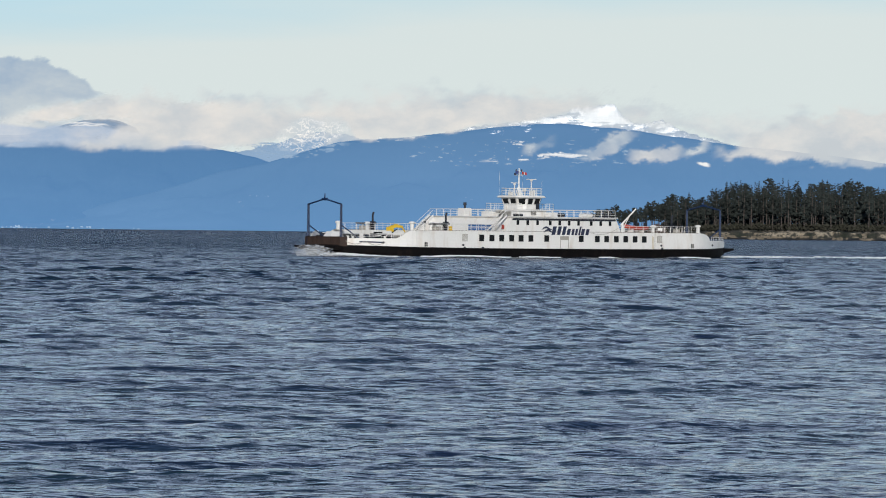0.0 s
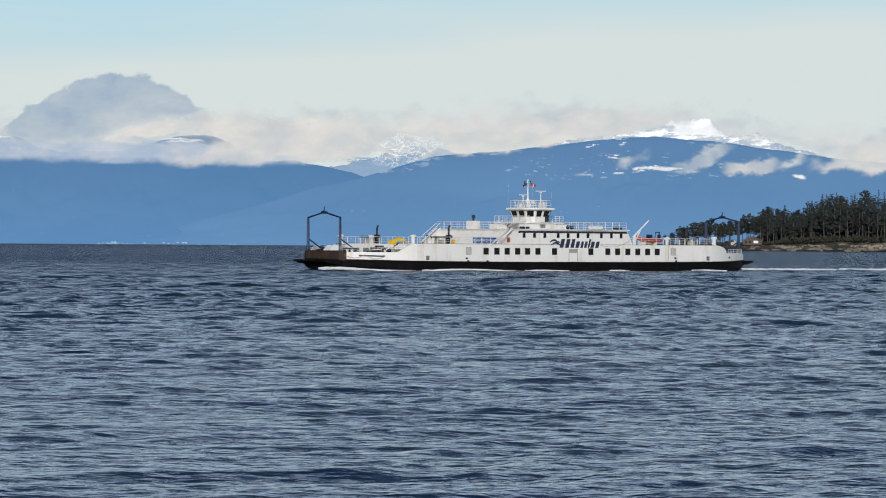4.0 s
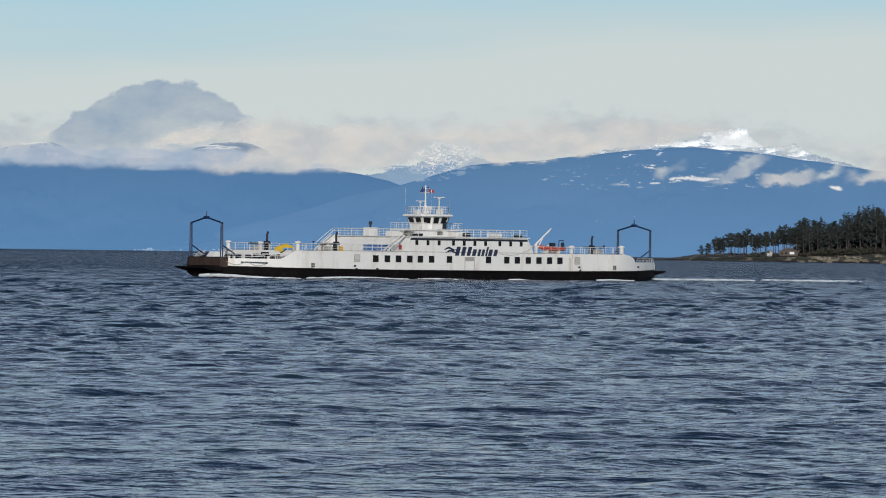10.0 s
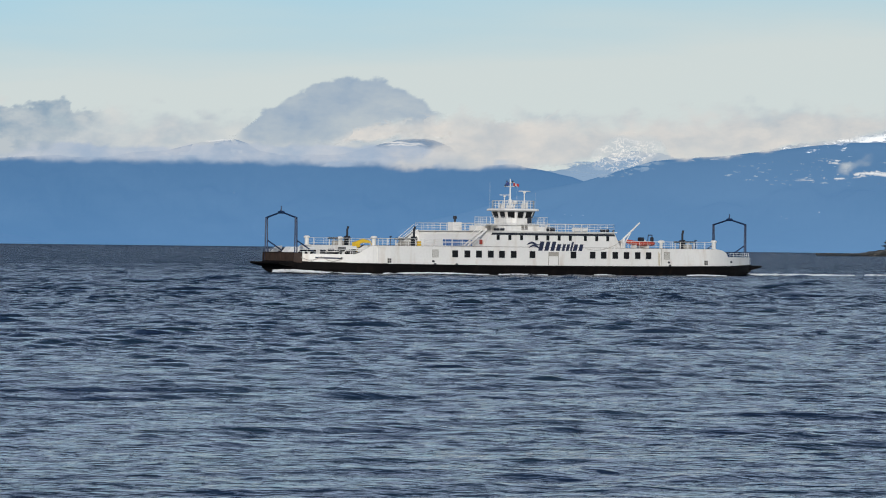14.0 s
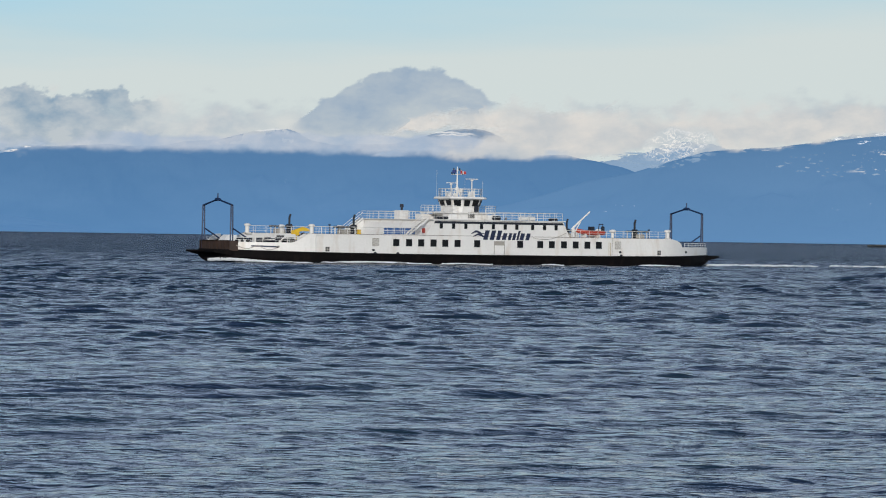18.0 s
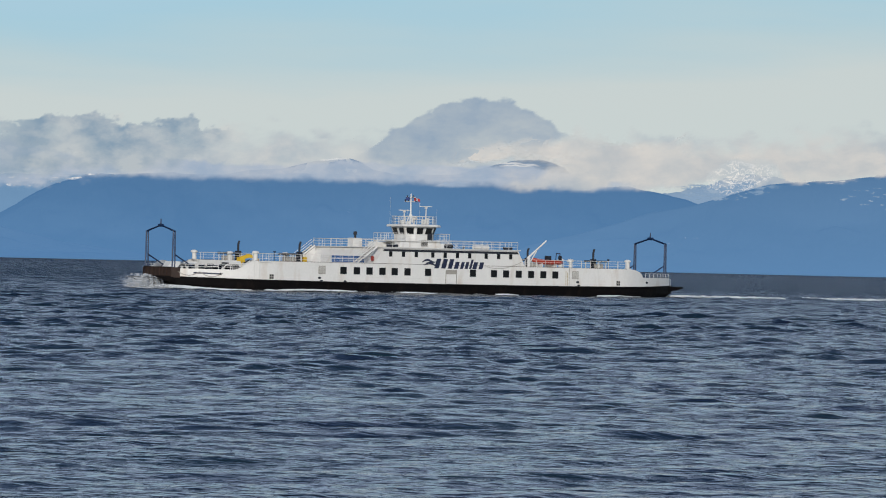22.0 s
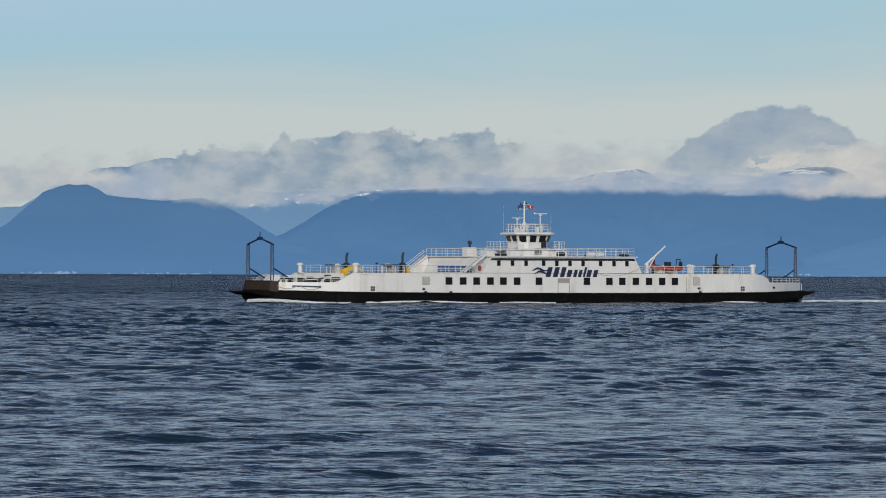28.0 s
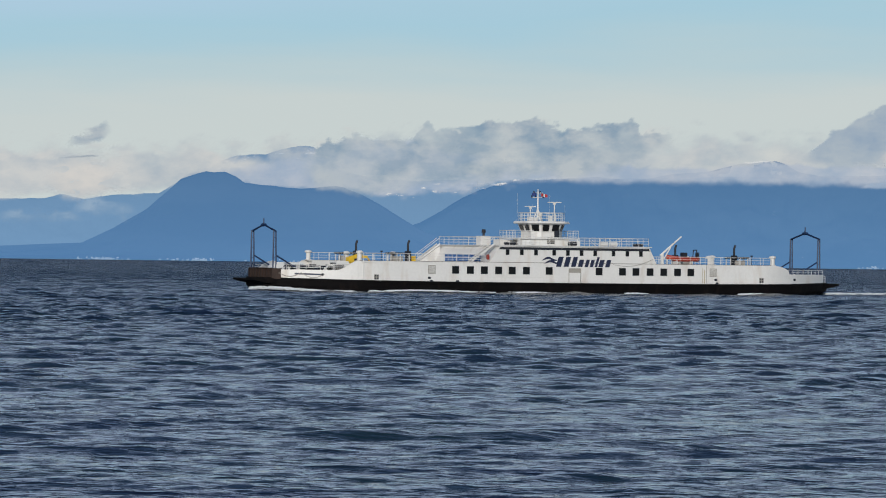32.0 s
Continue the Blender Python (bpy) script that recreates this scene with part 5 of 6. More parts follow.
def build_rails():
    for side in (1, -1):
        railing("railing", [(30.3, side * 9.0, 3.94), (13.2, side * 9.0, 3.94)], label="white pipe railing along the casing")
        railing("railing", [(-12.4, side * 9.0, 3.94), (-29.2, side * 9.0, 3.94)])
        railing("railing", [(30.3, side * 7.0, 3.94), (13.2, side * 7.0, 3.94)], gap=2.2)
        railing("railing", [(-12.4, side * 7.0, 3.94), (-29.2, side * 7.0, 3.94)], gap=2.2)
        railing("railing", [(11.2, side * 9.2, 6.22), (-10.6, side * 9.2, 6.22)], 1.05, label="white railing round the top deck")
        railing("railing", [(-33.2, side * (half_beam(33.2) - 0.1), 2.78), (-36.5, side * (half_beam(36.5) - 0.1), 2.78), (-40.2, side * (half_beam(40.2) - 0.1), 2.78)], 0.58, 2, 1.2)
        railing("railing", [(33.8, side * (half_beam(33.8) - 0.1), 2.70), (37.0, side * (half_beam(37.0) - 0.1), 2.70), (40.2, side * (half_beam(40.2) - 0.1), 2.70)], 0.6, 2, 1.5)
    for s in (11.2, -10.6):
        railing("railing", [(s, -9.2, 6.22), (s, 9.2, 6.22)], 1.05)
    railing("railing", [(3.2, 2.85, 7.2), (5.3, 2.85, 7.2), (5.3, -2.85, 7.2), (3.2, -2.85, 7.2)], 1.0, 3, 1.0, label="white railing beside the wheelhouse")
    railing("railing", [(-1.9, 2.85, 7.2), (-3.5, 2.85, 7.2), (-3.5, -2.85, 7.2), (-1.9, -2.85, 7.2)], 1.0, 3, 0.8)
    railing("railing", [(3.1, -1.7, 9.46), (3.1, 1.7, 9.46), (2.0, 2.9, 9.46), (-0.8, 2.9, 9.46), (-1.9, 1.7, 9.46), (-1.9, -1.7, 9.46), (-0.8, -2.9, 9.46), (2.0, -2.9, 9.46), (3.1, -1.7, 9.46)], 1.1, 3, 0.8, label="white railing on the wheelhouse roof")
    railing("railing", [(-40.9, -3.5, 1.62), (-40.9, 3.5, 1.62)], 1.0, 3, 1.2)


def slab(name, s0, s1, l0, l1, z0, z1, mat, label="", bevel=0.03, parent=None):
    bm = bmesh.new()
    box(bm, -s1, -s0, -l1, -l0, z0, z1, bevel)
    return part(name, bm, mat, parent or ferry, label)


def pipe(name, points, r, mat, label="", n=8):
    bm = bmesh.new()
    for a, b in zip(points, points[1:]):
        rod(bm, sp(*a), sp(*b), r, None, n)
    for p in points[1:-1]:
        bmesh.ops.create_icosphere(bm, subdivisions=1, radius=r * 1.02, matrix=Matrix.Translation(sp(*p)))
    return part(name, bm, mat, ferry, label)


def build_bow_gate():
    slab("bow_gate", 40.45, 40.65, -3.75, 3.75, 1.5, 2.84, RUST, "rust-brown steel bow gate")
    for l in np.linspace(-3.4, 3.4, 8):
        slab("gate_rib", 40.65, 40.78, l - 0.07, l + 0.07, 1.55, 2.8, RUST)
    for side in (1, -1):
        bm = bmesh.new()
        loft(bm, [[sp(s, side * (w + 0.03), 1.5), sp(s, side * (w + 0.03), 2.86), sp(s, side * (w - 0.12), 2.86), sp(s, side * (w - 0.12), 1.5)] for s, w in ((39.75, half_beam(39.75)), (40.8, half_beam(40.4)))])
        part("gate_post", bm, RUST, ferry)
    slab("gate_cap", 40.42, 40.82, -3.8, 3.8, 2.84, 2.92, RUST)


def build_columns():
    first = None
    for s, l in ((30.55, 8.3), (30.55, -8.3), (-29.9, 8.3), (-29.9, -8.3)):
        if first is None:
            bm = bmesh.new()
            rod(bm, (0, 0, 0), (0, 0, 1.0), 0.30, 0.30, 14)
            box(bm, -0.36, 0.36, -0.36, 0.36, 0, 0.08)
            c = part("signal_column", bm, CREAM, ferry, "white column with a domed cap")
            bm = bmesh.new()
            rod(bm, (0, 0, 1.0), (0, 0, 1.12), 0.46, 0.48, 16)
            bmesh.ops.create_uvsphere(bm, u_segments=16, v_segments=8, radius=0.48, matrix=Matrix.Translation((0, 0, 1.12)) @ Matrix.Diagonal((1, 1, 0.45, 1)))
            d = part("dome_cap", bm, WHITE, c)
            first = (c, d)
            c.matrix_basis = Matrix.Translation(sp(s, l, 3.94))
        else:
            c = again("signal_column", first[0], ferry, Matrix.Translation(sp(s, l, 3.94)))
            again("dome_cap", first[1], c, Matrix())
    fv = None
    for s, l in ((25.6, 7.6), (25.4, -7.6), (-20.6, 7.6), (-25.4, -7.6)):
        m = Matrix.Translation(sp(s, l, 3.94))
        if fv is None:
            bm = bmesh.new()
            rod(bm, (0, 0, 0), (0, 0, 0.85), 0.22, 0.22, 12)
            rod(bm, (0, 0, 0.85), (0, 0, 1.0), 0.48, 0.5, 14)
            bmesh.ops.create_uvsphere(bm, u_segments=14, v_segments=8, radius=0.5, matrix=Matrix.Translation((0, 0, 1.0)) @ Matrix.Diagonal((1, 1, 0.5, 1)))
            fv = part("mushroom_ventilator", bm, WHITE, ferry, "white mushroom ventilator")
            fv.matrix_basis = m
        else:
            again("mushroom_ventilator", fv, ferry, m)


def build_engine_casings():
    for s, l in ((24.2, 8.2), (24.2, -8.2), (-23.6, 8.2), (-23.6, -8.2)):
        e = 1 if s > 0 else -1
        h = slab("exhaust_hood", s + min(-0.6 * e, 2.4 * e), s + max(-0.6 * e, 2.4 * e), l - 0.75, l + 0.75, 4.82, 5.06, DARK, "dark-roofed exhaust hood on legs")
        for ds in (-0.4 * e, 0.9 * e, 2.2 * e):
            for dl in (-0.6, 0.6):
                slab("hood_leg", s + ds - 0.05, s + ds + 0.05, l + dl - 0.05, l + dl + 0.05, 3.94, 4.86, CREAM, "", 0.0, h)
        slab("machinery_box", s + min(0.4 * e, 1.9 * e), s + max(0.4 * e, 1.9 * e), l - 0.5, l + 0.5, 3.94, 4.55, GREY, "", 0.04, h)
        slab("uptake", s - 0.75, s - 0.15, l - 0.35, l + 0.35, 3.94, 5.25, DARK, "sooty black exhaust uptake")
        pipe("exhaust_pipe", [(s - 0.45, l, 5.2), (s - 0.45, l, 6.15), (s - 0.62, l, 6.62)], 0.15, DARK, "black exhaust pipe with a bent top")


def build_wall_fittings():
    for s in (20.85, -20.3):
        g = slab("louvre_vent", s - 0.55, s + 0.55, 9.30, 9.36, 2.40, 3.48, GREY, "grey louvred vent")
        for i in range(7):
            z = 2.5 + i * 0.135
            slab("slat", s - 0.48, s + 0.48, 9.36, 9.385, z, z + 0.05, CREAM, "", 0.0, g)
    for s, z in ((28.6, 1.9), (-27.65, 1.95)):
        g = slab("fairlead", s - 0.33, s + 0.33, half_beam(s) - 0.02, half_beam(s) + 0.03, z - 0.33, z + 0.33, GREY, "square fairlead plate with dark openings")
        for ds in (-0.17, 0.17):
            for dz in (-0.17, 0.17):
                slab("opening", s + ds - 0.11, s + ds + 0.11, half_beam(s) + 0.03, half_beam(s) + 0.05, z + dz - 0.11, z + dz + 0.11, DARK, "", 0.0, g)
    for s, z in ((21.2, 1.86), (20.9, 1.45), (35.2, 2.12), (-20.7, 1.98), (-20.9, 1.5), (-33.4, 2.1), (17.2, 1.45)):
        bm = bmesh.new()
        w = half_beam(s)
        bmesh.ops.create_uvsphere(bm, u_segments=12, v_segments=6, radius=0.2, matrix=Matrix.Translation(sp(s, w + 0.02, z)) @ Matrix.Diagonal((1.25, 0.35, 0.8, 1)))
        part("mooring_pipe", bm, DARK, ferry, "dark mooring pipe")
    d = slab("boarding_door", -0.52, 1.12, 9.30, 9.34, 1.45, 2.72, WHITE, "white side door under a grey panel")
    bm = bmesh.new()
    n = 10
    out = [(-1.12, 2.75), (0.52, 2.75)] + [(0.52 - 0.12 + 0.12 * math.cos(a), 3.18 + 0.12 * math.sin(a)) for a in np.linspace(0, math.pi / 2, n)] + [(-1.12 + 0.12 - 0.12 * math.sin(a), 3.18 + 0.12 * math.cos(a)) for a in np.linspace(0, math.pi / 2, n)]
    prism(bm, out, -9.34, -9.29)
    part("door_panel", bm, GREY, d)
    for s0, s1, z0, z1 in ((1.12, 1.19, 1.42, 3.3), (-0.6, -0.53, 1.42, 3.3), (-0.53, 1.12, 2.72, 2.75)):
        slab("door_frame", s0, s1, 9.3, 9.36, z0, z1, GREY, "", 0.0, d)
    slab("plate_groove", 1.3, 12.9, 9.3, 9.325, 2.02, 2.06, CREAM, "", 0.0)
    slab("plate_groove", 12.9, 30.5, 9.3, 9.325, 3.80, 3.84, CREAM, "", 0.0)
    pipe("drain_pipe", [(-19.25, 9.34, 1.5), (-19.25, 9.34, 3.9)], 0.035, GREY, "grey drain pipe")
    pipe("drain_pipe", [(-18.7, 9.34, 1.5), (-18.7, 9.34, 3.5)], 0.03, TAN, "rust-stained drain pipe")
    slab("rust_stain", -19.02, -18.94, 9.300, 9.312, 1.45, 3.3, TAN, "tan rust stain running down the wall", 0.0)
    # mooring rope hung along the bow bulwark, and one under the deckhouse
    pts = []
    for i in range(19):
        u = i / 18
        s = 40.2 - 5.2 * u
        pts.append((s, half_beam(s) + 0.05, 2.45 - 0.55 * abs(math.sin(u * math.pi * 2)) - 0.25 * u))
    pipe("mooring_rope", pts, 0.05, GREY, "slack mooring rope", 5)
    pts = [(-5.3 - 5.9 * u, 9.36, 3.85 - 0.35 * math.sin(u * 3.14) + 0.75 * u * u) for u in np.linspace(0, 1, 10)]
    pipe("rope", pts, 0.025, GREY, "", 5)


def build_markings():
    """Wave sign and company lettering as plain slanted shapes."""
    for k, (s0, z0) in enumerate(((5.1, 4.42), (4.75, 4.02))):
        bm = bmesh.new()
        rings = []
        for u in np.linspace(0, 1, 15):
            s = s0 - 2.35 * u
            z = z0 + 0.17 * math.sin(u * 6.6 - 0.9) + 0.06 * u
            t = 0.02 + 0.13 * math.sin(math.pi * min(1, u * 1.05)) ** 0.7
            rings.append([sp(s, 9.312, z - t), sp(s, 9.312, z + t), sp(s, 9.335, z + t), sp(s, 9.335, z - t)])
        loft(bm, rings)
        part("wave_sign", bm, LETTER, ferry, "dark blue wave-shaped sign")
    x, sl, k = 3.06, 0.30, 1.05
    for w, h in ((1.05, 1.30), (1.02, 1.30), (0.95, 1.30), (0.96, 0.95), (0.7, 0.95), (0.7, 0.95), (0.5, 1.30), (0.96, 0.95), (0.9, 0.95)):
        bw = w * 0.66 * k
        bm = bmesh.new()
        prism(bm, [(-x, 3.48), (-x + bw, 3.48), (-x + bw + sl * h, 3.48 + h), (-x + sl * h, 3.48 + h)], -9.312, -9.335)
        part("lettering_bar", bm, LETTER, ferry, "dark blue slanted bar of lettering")
        x -= w * k
    bm = bmesh.new()
    loft(bm, [[sp(s, half_beam(s) + 0.02, z - 0.10), sp(s, half_beam(s) + 0.02, z + 0.10), sp(s, half_beam(s) + 0.04, z + 0.10), sp(s, half_beam(s) + 0.04, z - 0.10)] for s, z in ((38.3, 2.20), (37.2, 2.18), (36.0, 2.14), (35.4, 2.12))])
    part("name_bar", bm, LETTER, ferry, "thin dark bar of unreadable writing")


def build_top():
    # bridge wings, louvre, lockers
    slab("bridge_wing", -3.6, 5.4, -2.95, 2.95, 7.08, 7.2, CREAM, "white bridge wing platform")
    for s in (-3.4, 5.2):
        for l in (-2.7, 2.7):
            slab("wing_pillar", s - 0.08, s + 0.08, l - 0.08, l + 0.08, 6.2, 7.08, CREAM)
    lv = slab("louvre_door", -0.1, 1.05, 2.6, 2.66, 6.45, 7.25, GREY, "grey louvred door")
    for i in range(5):
        slab("slat", -0.02, 0.97, 2.66, 2.69, 6.52 + i * 0.14, 6.58 + i * 0.14, DARK, "", 0.0, lv)
    slab("wheelhouse_door", -0.75, 0.0, 2.58, 2.66, 7.25, 8.95, DARK, "dark open wheelhouse door")
    slab("locker", -3.0, -1.2, 3.2, 4.4, 6.22, 6.9, CREAM, "white deck locker", 0.06)
    slab("locker", 4.2, 5.6, 3.0, 4.6, 6.22, 6.95, CREAM, "", 0.06)
    slab("locker", 4.2, 6.2, -3.0, -1.2, 6.22, 7.0, CREAM, "", 0.06)
    for s, l, w in ((9.4, 8.6, 0.75), (-9.3, 8.7, 0.6)):
        slab("life_raft_box", s - w, s + w, l - 0.35, l + 0.35, 6.24, 6.62, DARK, "black life raft box", 0.06)
    bm = bmesh.new()
    rod(bm, sp(-0.2, 8.6, 6.5), sp(0.9, 8.6, 6.5), 0.28, 0.28, 14)
    part("life_raft_canister", bm, DARK, ferry, "dark round life raft canister")
    for s in (-3.8, -5.2):
        bm = bmesh.new()
        rod(bm, sp(s, 8.4, 6.52), sp(s - 1.1, 8.4, 6.52), 0.28, 0.28, 14)
        part("life_raft_canister", bm, WHITE, ferry, "white life raft canister")
    # funnel
    slab("funnel_base", 4.7, 6.2, -8.3, -6.8, 6.22, 7.45, CREAM, "white box funnel", 0.05)
    bm = bmesh.new()
    rod(bm, sp(5.45, -7.5, 7.45), sp(5.45, -7.5, 7.95), 0.16, 0.16, 10)
    rod(bm, sp(5.45, -7.5, 7.9), sp(5.45, -7.5, 8.35), 0.30, 0.24, 10)
    part("funnel_pipe", bm, DARK, ferry, "black funnel pipe")
    # mast with yards, radars and aerials
    bm = bmesh.new()
    rod(bm, sp(1.15, 0, 9.4), sp(1.15, 0, 13.7), 0.15, 0.07, 10)
    rod(bm, sp(1.9, 0, 9.4), sp(1.2, 0, 11.0), 0.07, 0.06, 6)
    rod(bm, sp(0.4, 0, 9.4), sp(1.1, 0, 11.0), 0.07, 0.06, 6)
    rod(bm, sp(1.15, 0.8, 9.4), sp(1.15, 0.05, 11.0), 0.07, 0.06, 6)
    mast = part("mast", bm, WHITE, ferry, "white signal mast")
    for z, w in ((12.6, 1.0), (13.2, 0.75)):
        bm = bmesh.new()
        rod(bm, sp(1.15 - w, 0, z), sp(1.15 + w, 0, z), 0.05, 0.05, 6)
        rod(bm, sp(1.15, -w, z), sp(1.15, w, z), 0.05, 0.05, 6)
        part("yard", bm, WHITE, mast)
    for s, l, z in ((2.05, 0, 12.75), (0.3, 0, 12.75), (1.75, 0, 13.3), (1.15, 0.6, 13.3), (1.15, -0.7, 12.8)):
        bm = bmesh.new()
        rod(bm, sp(s, l, z - 0.18), sp(s, l, z + 0.16), 0.10, 0.10, 8)
        part("mast_lamp", bm, DARK, mast)
    for s, l, z0, z1, w in ((2.45, 0.4, 9.46, 11.35, 0.85), (-1.1, 0.4, 9.46, 11.95, 1.05)):
        bm = bmesh.new()
        rod(bm, sp(s, l, z0), sp(s, l, z1 - 0.3), 0.10, 0.07, 8)
        box(bm, -s - 0.15, -s + 0.15, -l - 0.15, -l + 0.15, z1 - 0.28, z1 - 0.04, 0.03)
        r = part("radar_pedestal", bm, WHITE, ferry, "white radar pedestal")
        slab("radar_scanner", s - w, s + w, l - 0.06, l + 0.06, z1 - 0.02, z1 + 0.08, WHITE, "", 0.03, r)
    for s, l, z in ((3.0, -2.4, 13.2), (-1.7, -2.2, 13.0), (2.9, 2.0, 11.6), (-1.9, 1.9, 11.7)):
        pipe("whip_aerial", [(s, l, 9.46), (s, l, z)], 0.010, WHITE, "thin white whip aerial", 5)
    for s, l, w, h in ((2.0, 1.0, 0.5, 0.5), (0.2, 1.8, 0.45, 0.7), (-0.6, 1.6, 0.3, 0.9), (1.5, -1.5, 0.6, 0.6)):
        slab("roof_box", s - w / 2, s + w / 2, l - w / 2, l + w / 2, 9.46, 9.46 + h, CREAM, "", 0.04)
    bm = bmesh.new()
    bmesh.ops.create_uvsphere(bm, u_segments=14, v_segments=8, radius=0.32, matrix=Matrix.Translation(sp(1.75, 1.9, 10.3)))
    rod(bm, sp(1.75, 1.9, 9.46), sp(1.75, 1.9, 10.1), 0.08, 0.08, 8)
    part("satellite_dome", bm, WHITE, ferry, "white satellite dome")
    # flags blown aft
    for s0, z0, cols, lab in ((0.9, 12.75, (FLAGRED, WHITE, FLAGRED), "red and white flag"), (1.6, 12.85, (FLAGBLUE, FLAGBLUE), "dark blue flag")):
        wd, ht = (0.30, 0.40) if len(cols) == 3 else (0.3, 0.42)
        f = None
        for k, c in enumerate(cols):
            bm = bmesh.new()
            rings = []
            for u in np.linspace(0, 1, 5):
                x = s0 - (k + u) * wd if len(cols) == 3 else s0 + (k + u) * wd
                yy = 0.10 * math.sin((k + u) * 2.6)
                dz = -0.05 * (k + u)
                rings.append([sp(x, 0.4 + yy, z0 + dz), sp(x, 0.4 + yy, z0 + ht + dz), sp(x, 0.42 + yy, z0 + ht + dz), sp(x, 0.42 + yy, z0 + dz)])
            loft(bm, rings)
            f = part("flag" if f is None else "flag_panel", bm, c, ferry if f is None else f, lab if f is None else "")


def build_ends():
    # stairs up to the deckhouse, both raked faces
    for s0, e in ((12.9, 1), (-12.1, -1)):
        for l in (8.2, -8.2) if e > 0 else (-8.2,):
            if l < 0:
                bm = bmesh.new()
                prism(bm, [(-(s0 + e * 1.9), 3.95), (-(s0 - e * 1.2), 6.1), (-(s0 - e * 1.2), 3.95)] if e > 0 else [(-(s0 + e * 1.9), 3.95), (-(s0 - e * 0.9), 3.95), (-(s0 - e * 0.9), 6.1)], 7.7, 8.72)
                part("stair_casing", bm, WHITE, ferry)
            for dl in (-0.45, 0.45):
                bm = bmesh.new()
                loft(bm, [[sp(s0 + e * 2.0 - e * 3.1 * u + o, l + dl - 0.04, 3.94 + 2.2 * u), sp(s0 + e * 2.0 - e * 3.1 * u + o, l + dl + 0.04, 3.94 + 2.2 * u), sp(s0 + e * 2.0 - e * 3.1 * u + o, l + dl + 0.04, 4.2 + 2.2 * u), sp(s0 + e * 2.0 - e * 3.1 * u + o, l + dl - 0.04, 4.2 + 2.2 * u)] for u, o in ((0, 0), (1, 0))])
                st = part("stair_stringer", bm, WHITE, ferry, "white steel stair")
                pipe("stair_handrail", [(s0 + e * 2.0, l + dl, 4.9), (s0 - e * 1.1, l + dl, 7.1)], 0.035, WHITE)
            for i in range(9):
                u = (i + 0.5) / 9
                slab("step", s0 + e * 2.0 - e * 3.1 * u - 0.12, s0 + e * 2.0 - e * 3.1 * u + 0.12, l - 0.42, l + 0.42, 4.02 + 2.2 * u, 4.06 + 2.2 * u, GREY, "", 0.0, st)
    slab("life_buoy_locker", 12.5, 12.75, 8.45, 8.95, 4.3, 4.95, REDP, "red life buoy locker", 0.05)
    # blue screen with white frame beside the stair
    sc = slab("screen_frame", 12.6, 17.9, 6.62, 6.70, 3.94, 5.05, WHITE, "white frame with blue canvas panels", 0.0)
    for i in range(3):
        s0 = 12.72 + i * 1.74
        for j in range(2):
            slab("blue_panel", s0, s0 + 1.6, 6.70, 6.74, 4.06 + j * 0.5, 4.47 + j * 0.5, BLUEP, "", 0.0, sc)
    # rescue boat on its cradle with a slewing crane
    bm = bmesh.new()
    rings = []
    for u in np.linspace(0, 1, 13):
        s = -13.9 - 4.7 * u
        w = 0.78 * min(1.0, (u * 2.6 + 0.06)) ** 0.6
        z0 = 4.34 + 0.40 * (1 - min(1, u * 2.2)) ** 2
        zt = 5.00 + 0.30 * (1 - min(1, u * 1.6)) ** 2
        rings.append([sp(s, 7.9 + w * math.cos(a), (z0 + zt) / 2 + (zt - z0) / 2 * math.sin(a)) for a in np.linspace(0, 2 * math.pi, 12, endpoint=False)])
    loft(bm, rings)
    boat = part("rescue_boat", bm, ORANGE, ferry, "orange rescue boat with outboard engine", True)
    slab("boat_console", -17.0, -16.2, 7.6, 8.2, 5.0, 5.55, DARK, "", 0.05, boat)
    slab("outboard_engine", -18.85, -18.4, 7.7, 8.1, 4.7, 5.6, DARK, "", 0.08, boat)
    bm = bmesh.new()
    for l in (7.45, 8.35):
        rod(bm, sp(-18.2, l, 5.0), sp(-18.3, l, 5.9), 0.06, 0.06, 6)
    rod(bm, sp(-18.3, 7.42, 5.9), sp(-18.3, 8.38, 5.9), 0.06, 0.06, 6)
    part("roll_bar", bm, DARK, boat)
    for s in (-15.3, -17.6):
        bm = bmesh.new()
        prism(bm, [(-s - 0.06, 3.94), (-s + 0.06, 3.94), (-s + 0.06, 4.5), (-s - 0.06, 4.5)], -8.5, -7.3)
        part("boat_cradle", bm, CREAM, ferry)
    bm = bmesh.new()
    rod(bm, sp(-13.2, 8.2, 3.94), sp(-13.2, 8.2, 5.35), 0.24, 0.2, 12)
    crane = part("boat_crane", bm, WHITE, ferry, "white slewing boat crane")
    bm = bmesh.new()
    rod(bm, sp(-12.9, 8.2, 5.1), sp(-15.9, 8.45, 7.65), 0.15, 0.10, 8)
    rod(bm, sp(-13.4, 8.2, 4.6), sp(-14.4, 8.33, 6.25), 0.08, 0.08, 6)
    part("crane_arm", bm, WHITE, crane)
    bm = bmesh.new()
    rod(bm, sp(-17.9, 7.2, 4.35), sp(-16.7, 7.2, 4.35), 0.35, 0.35, 14)
    part("life_raft_canister", bm, WHITE, ferry, "white life raft canister")
    pipe("vent_pipe", [(-12.9, -8.0, 3.94), (-12.9, -8.0, 6.3), (-13.1, -8.0, 6.7)], 0.15, DARK, "dark vent pipe")


SCREEN = paint("grey_mesh_screen", (0.24, 0.25, 0.25), 0.7, vary=0.4, scale=2.0)


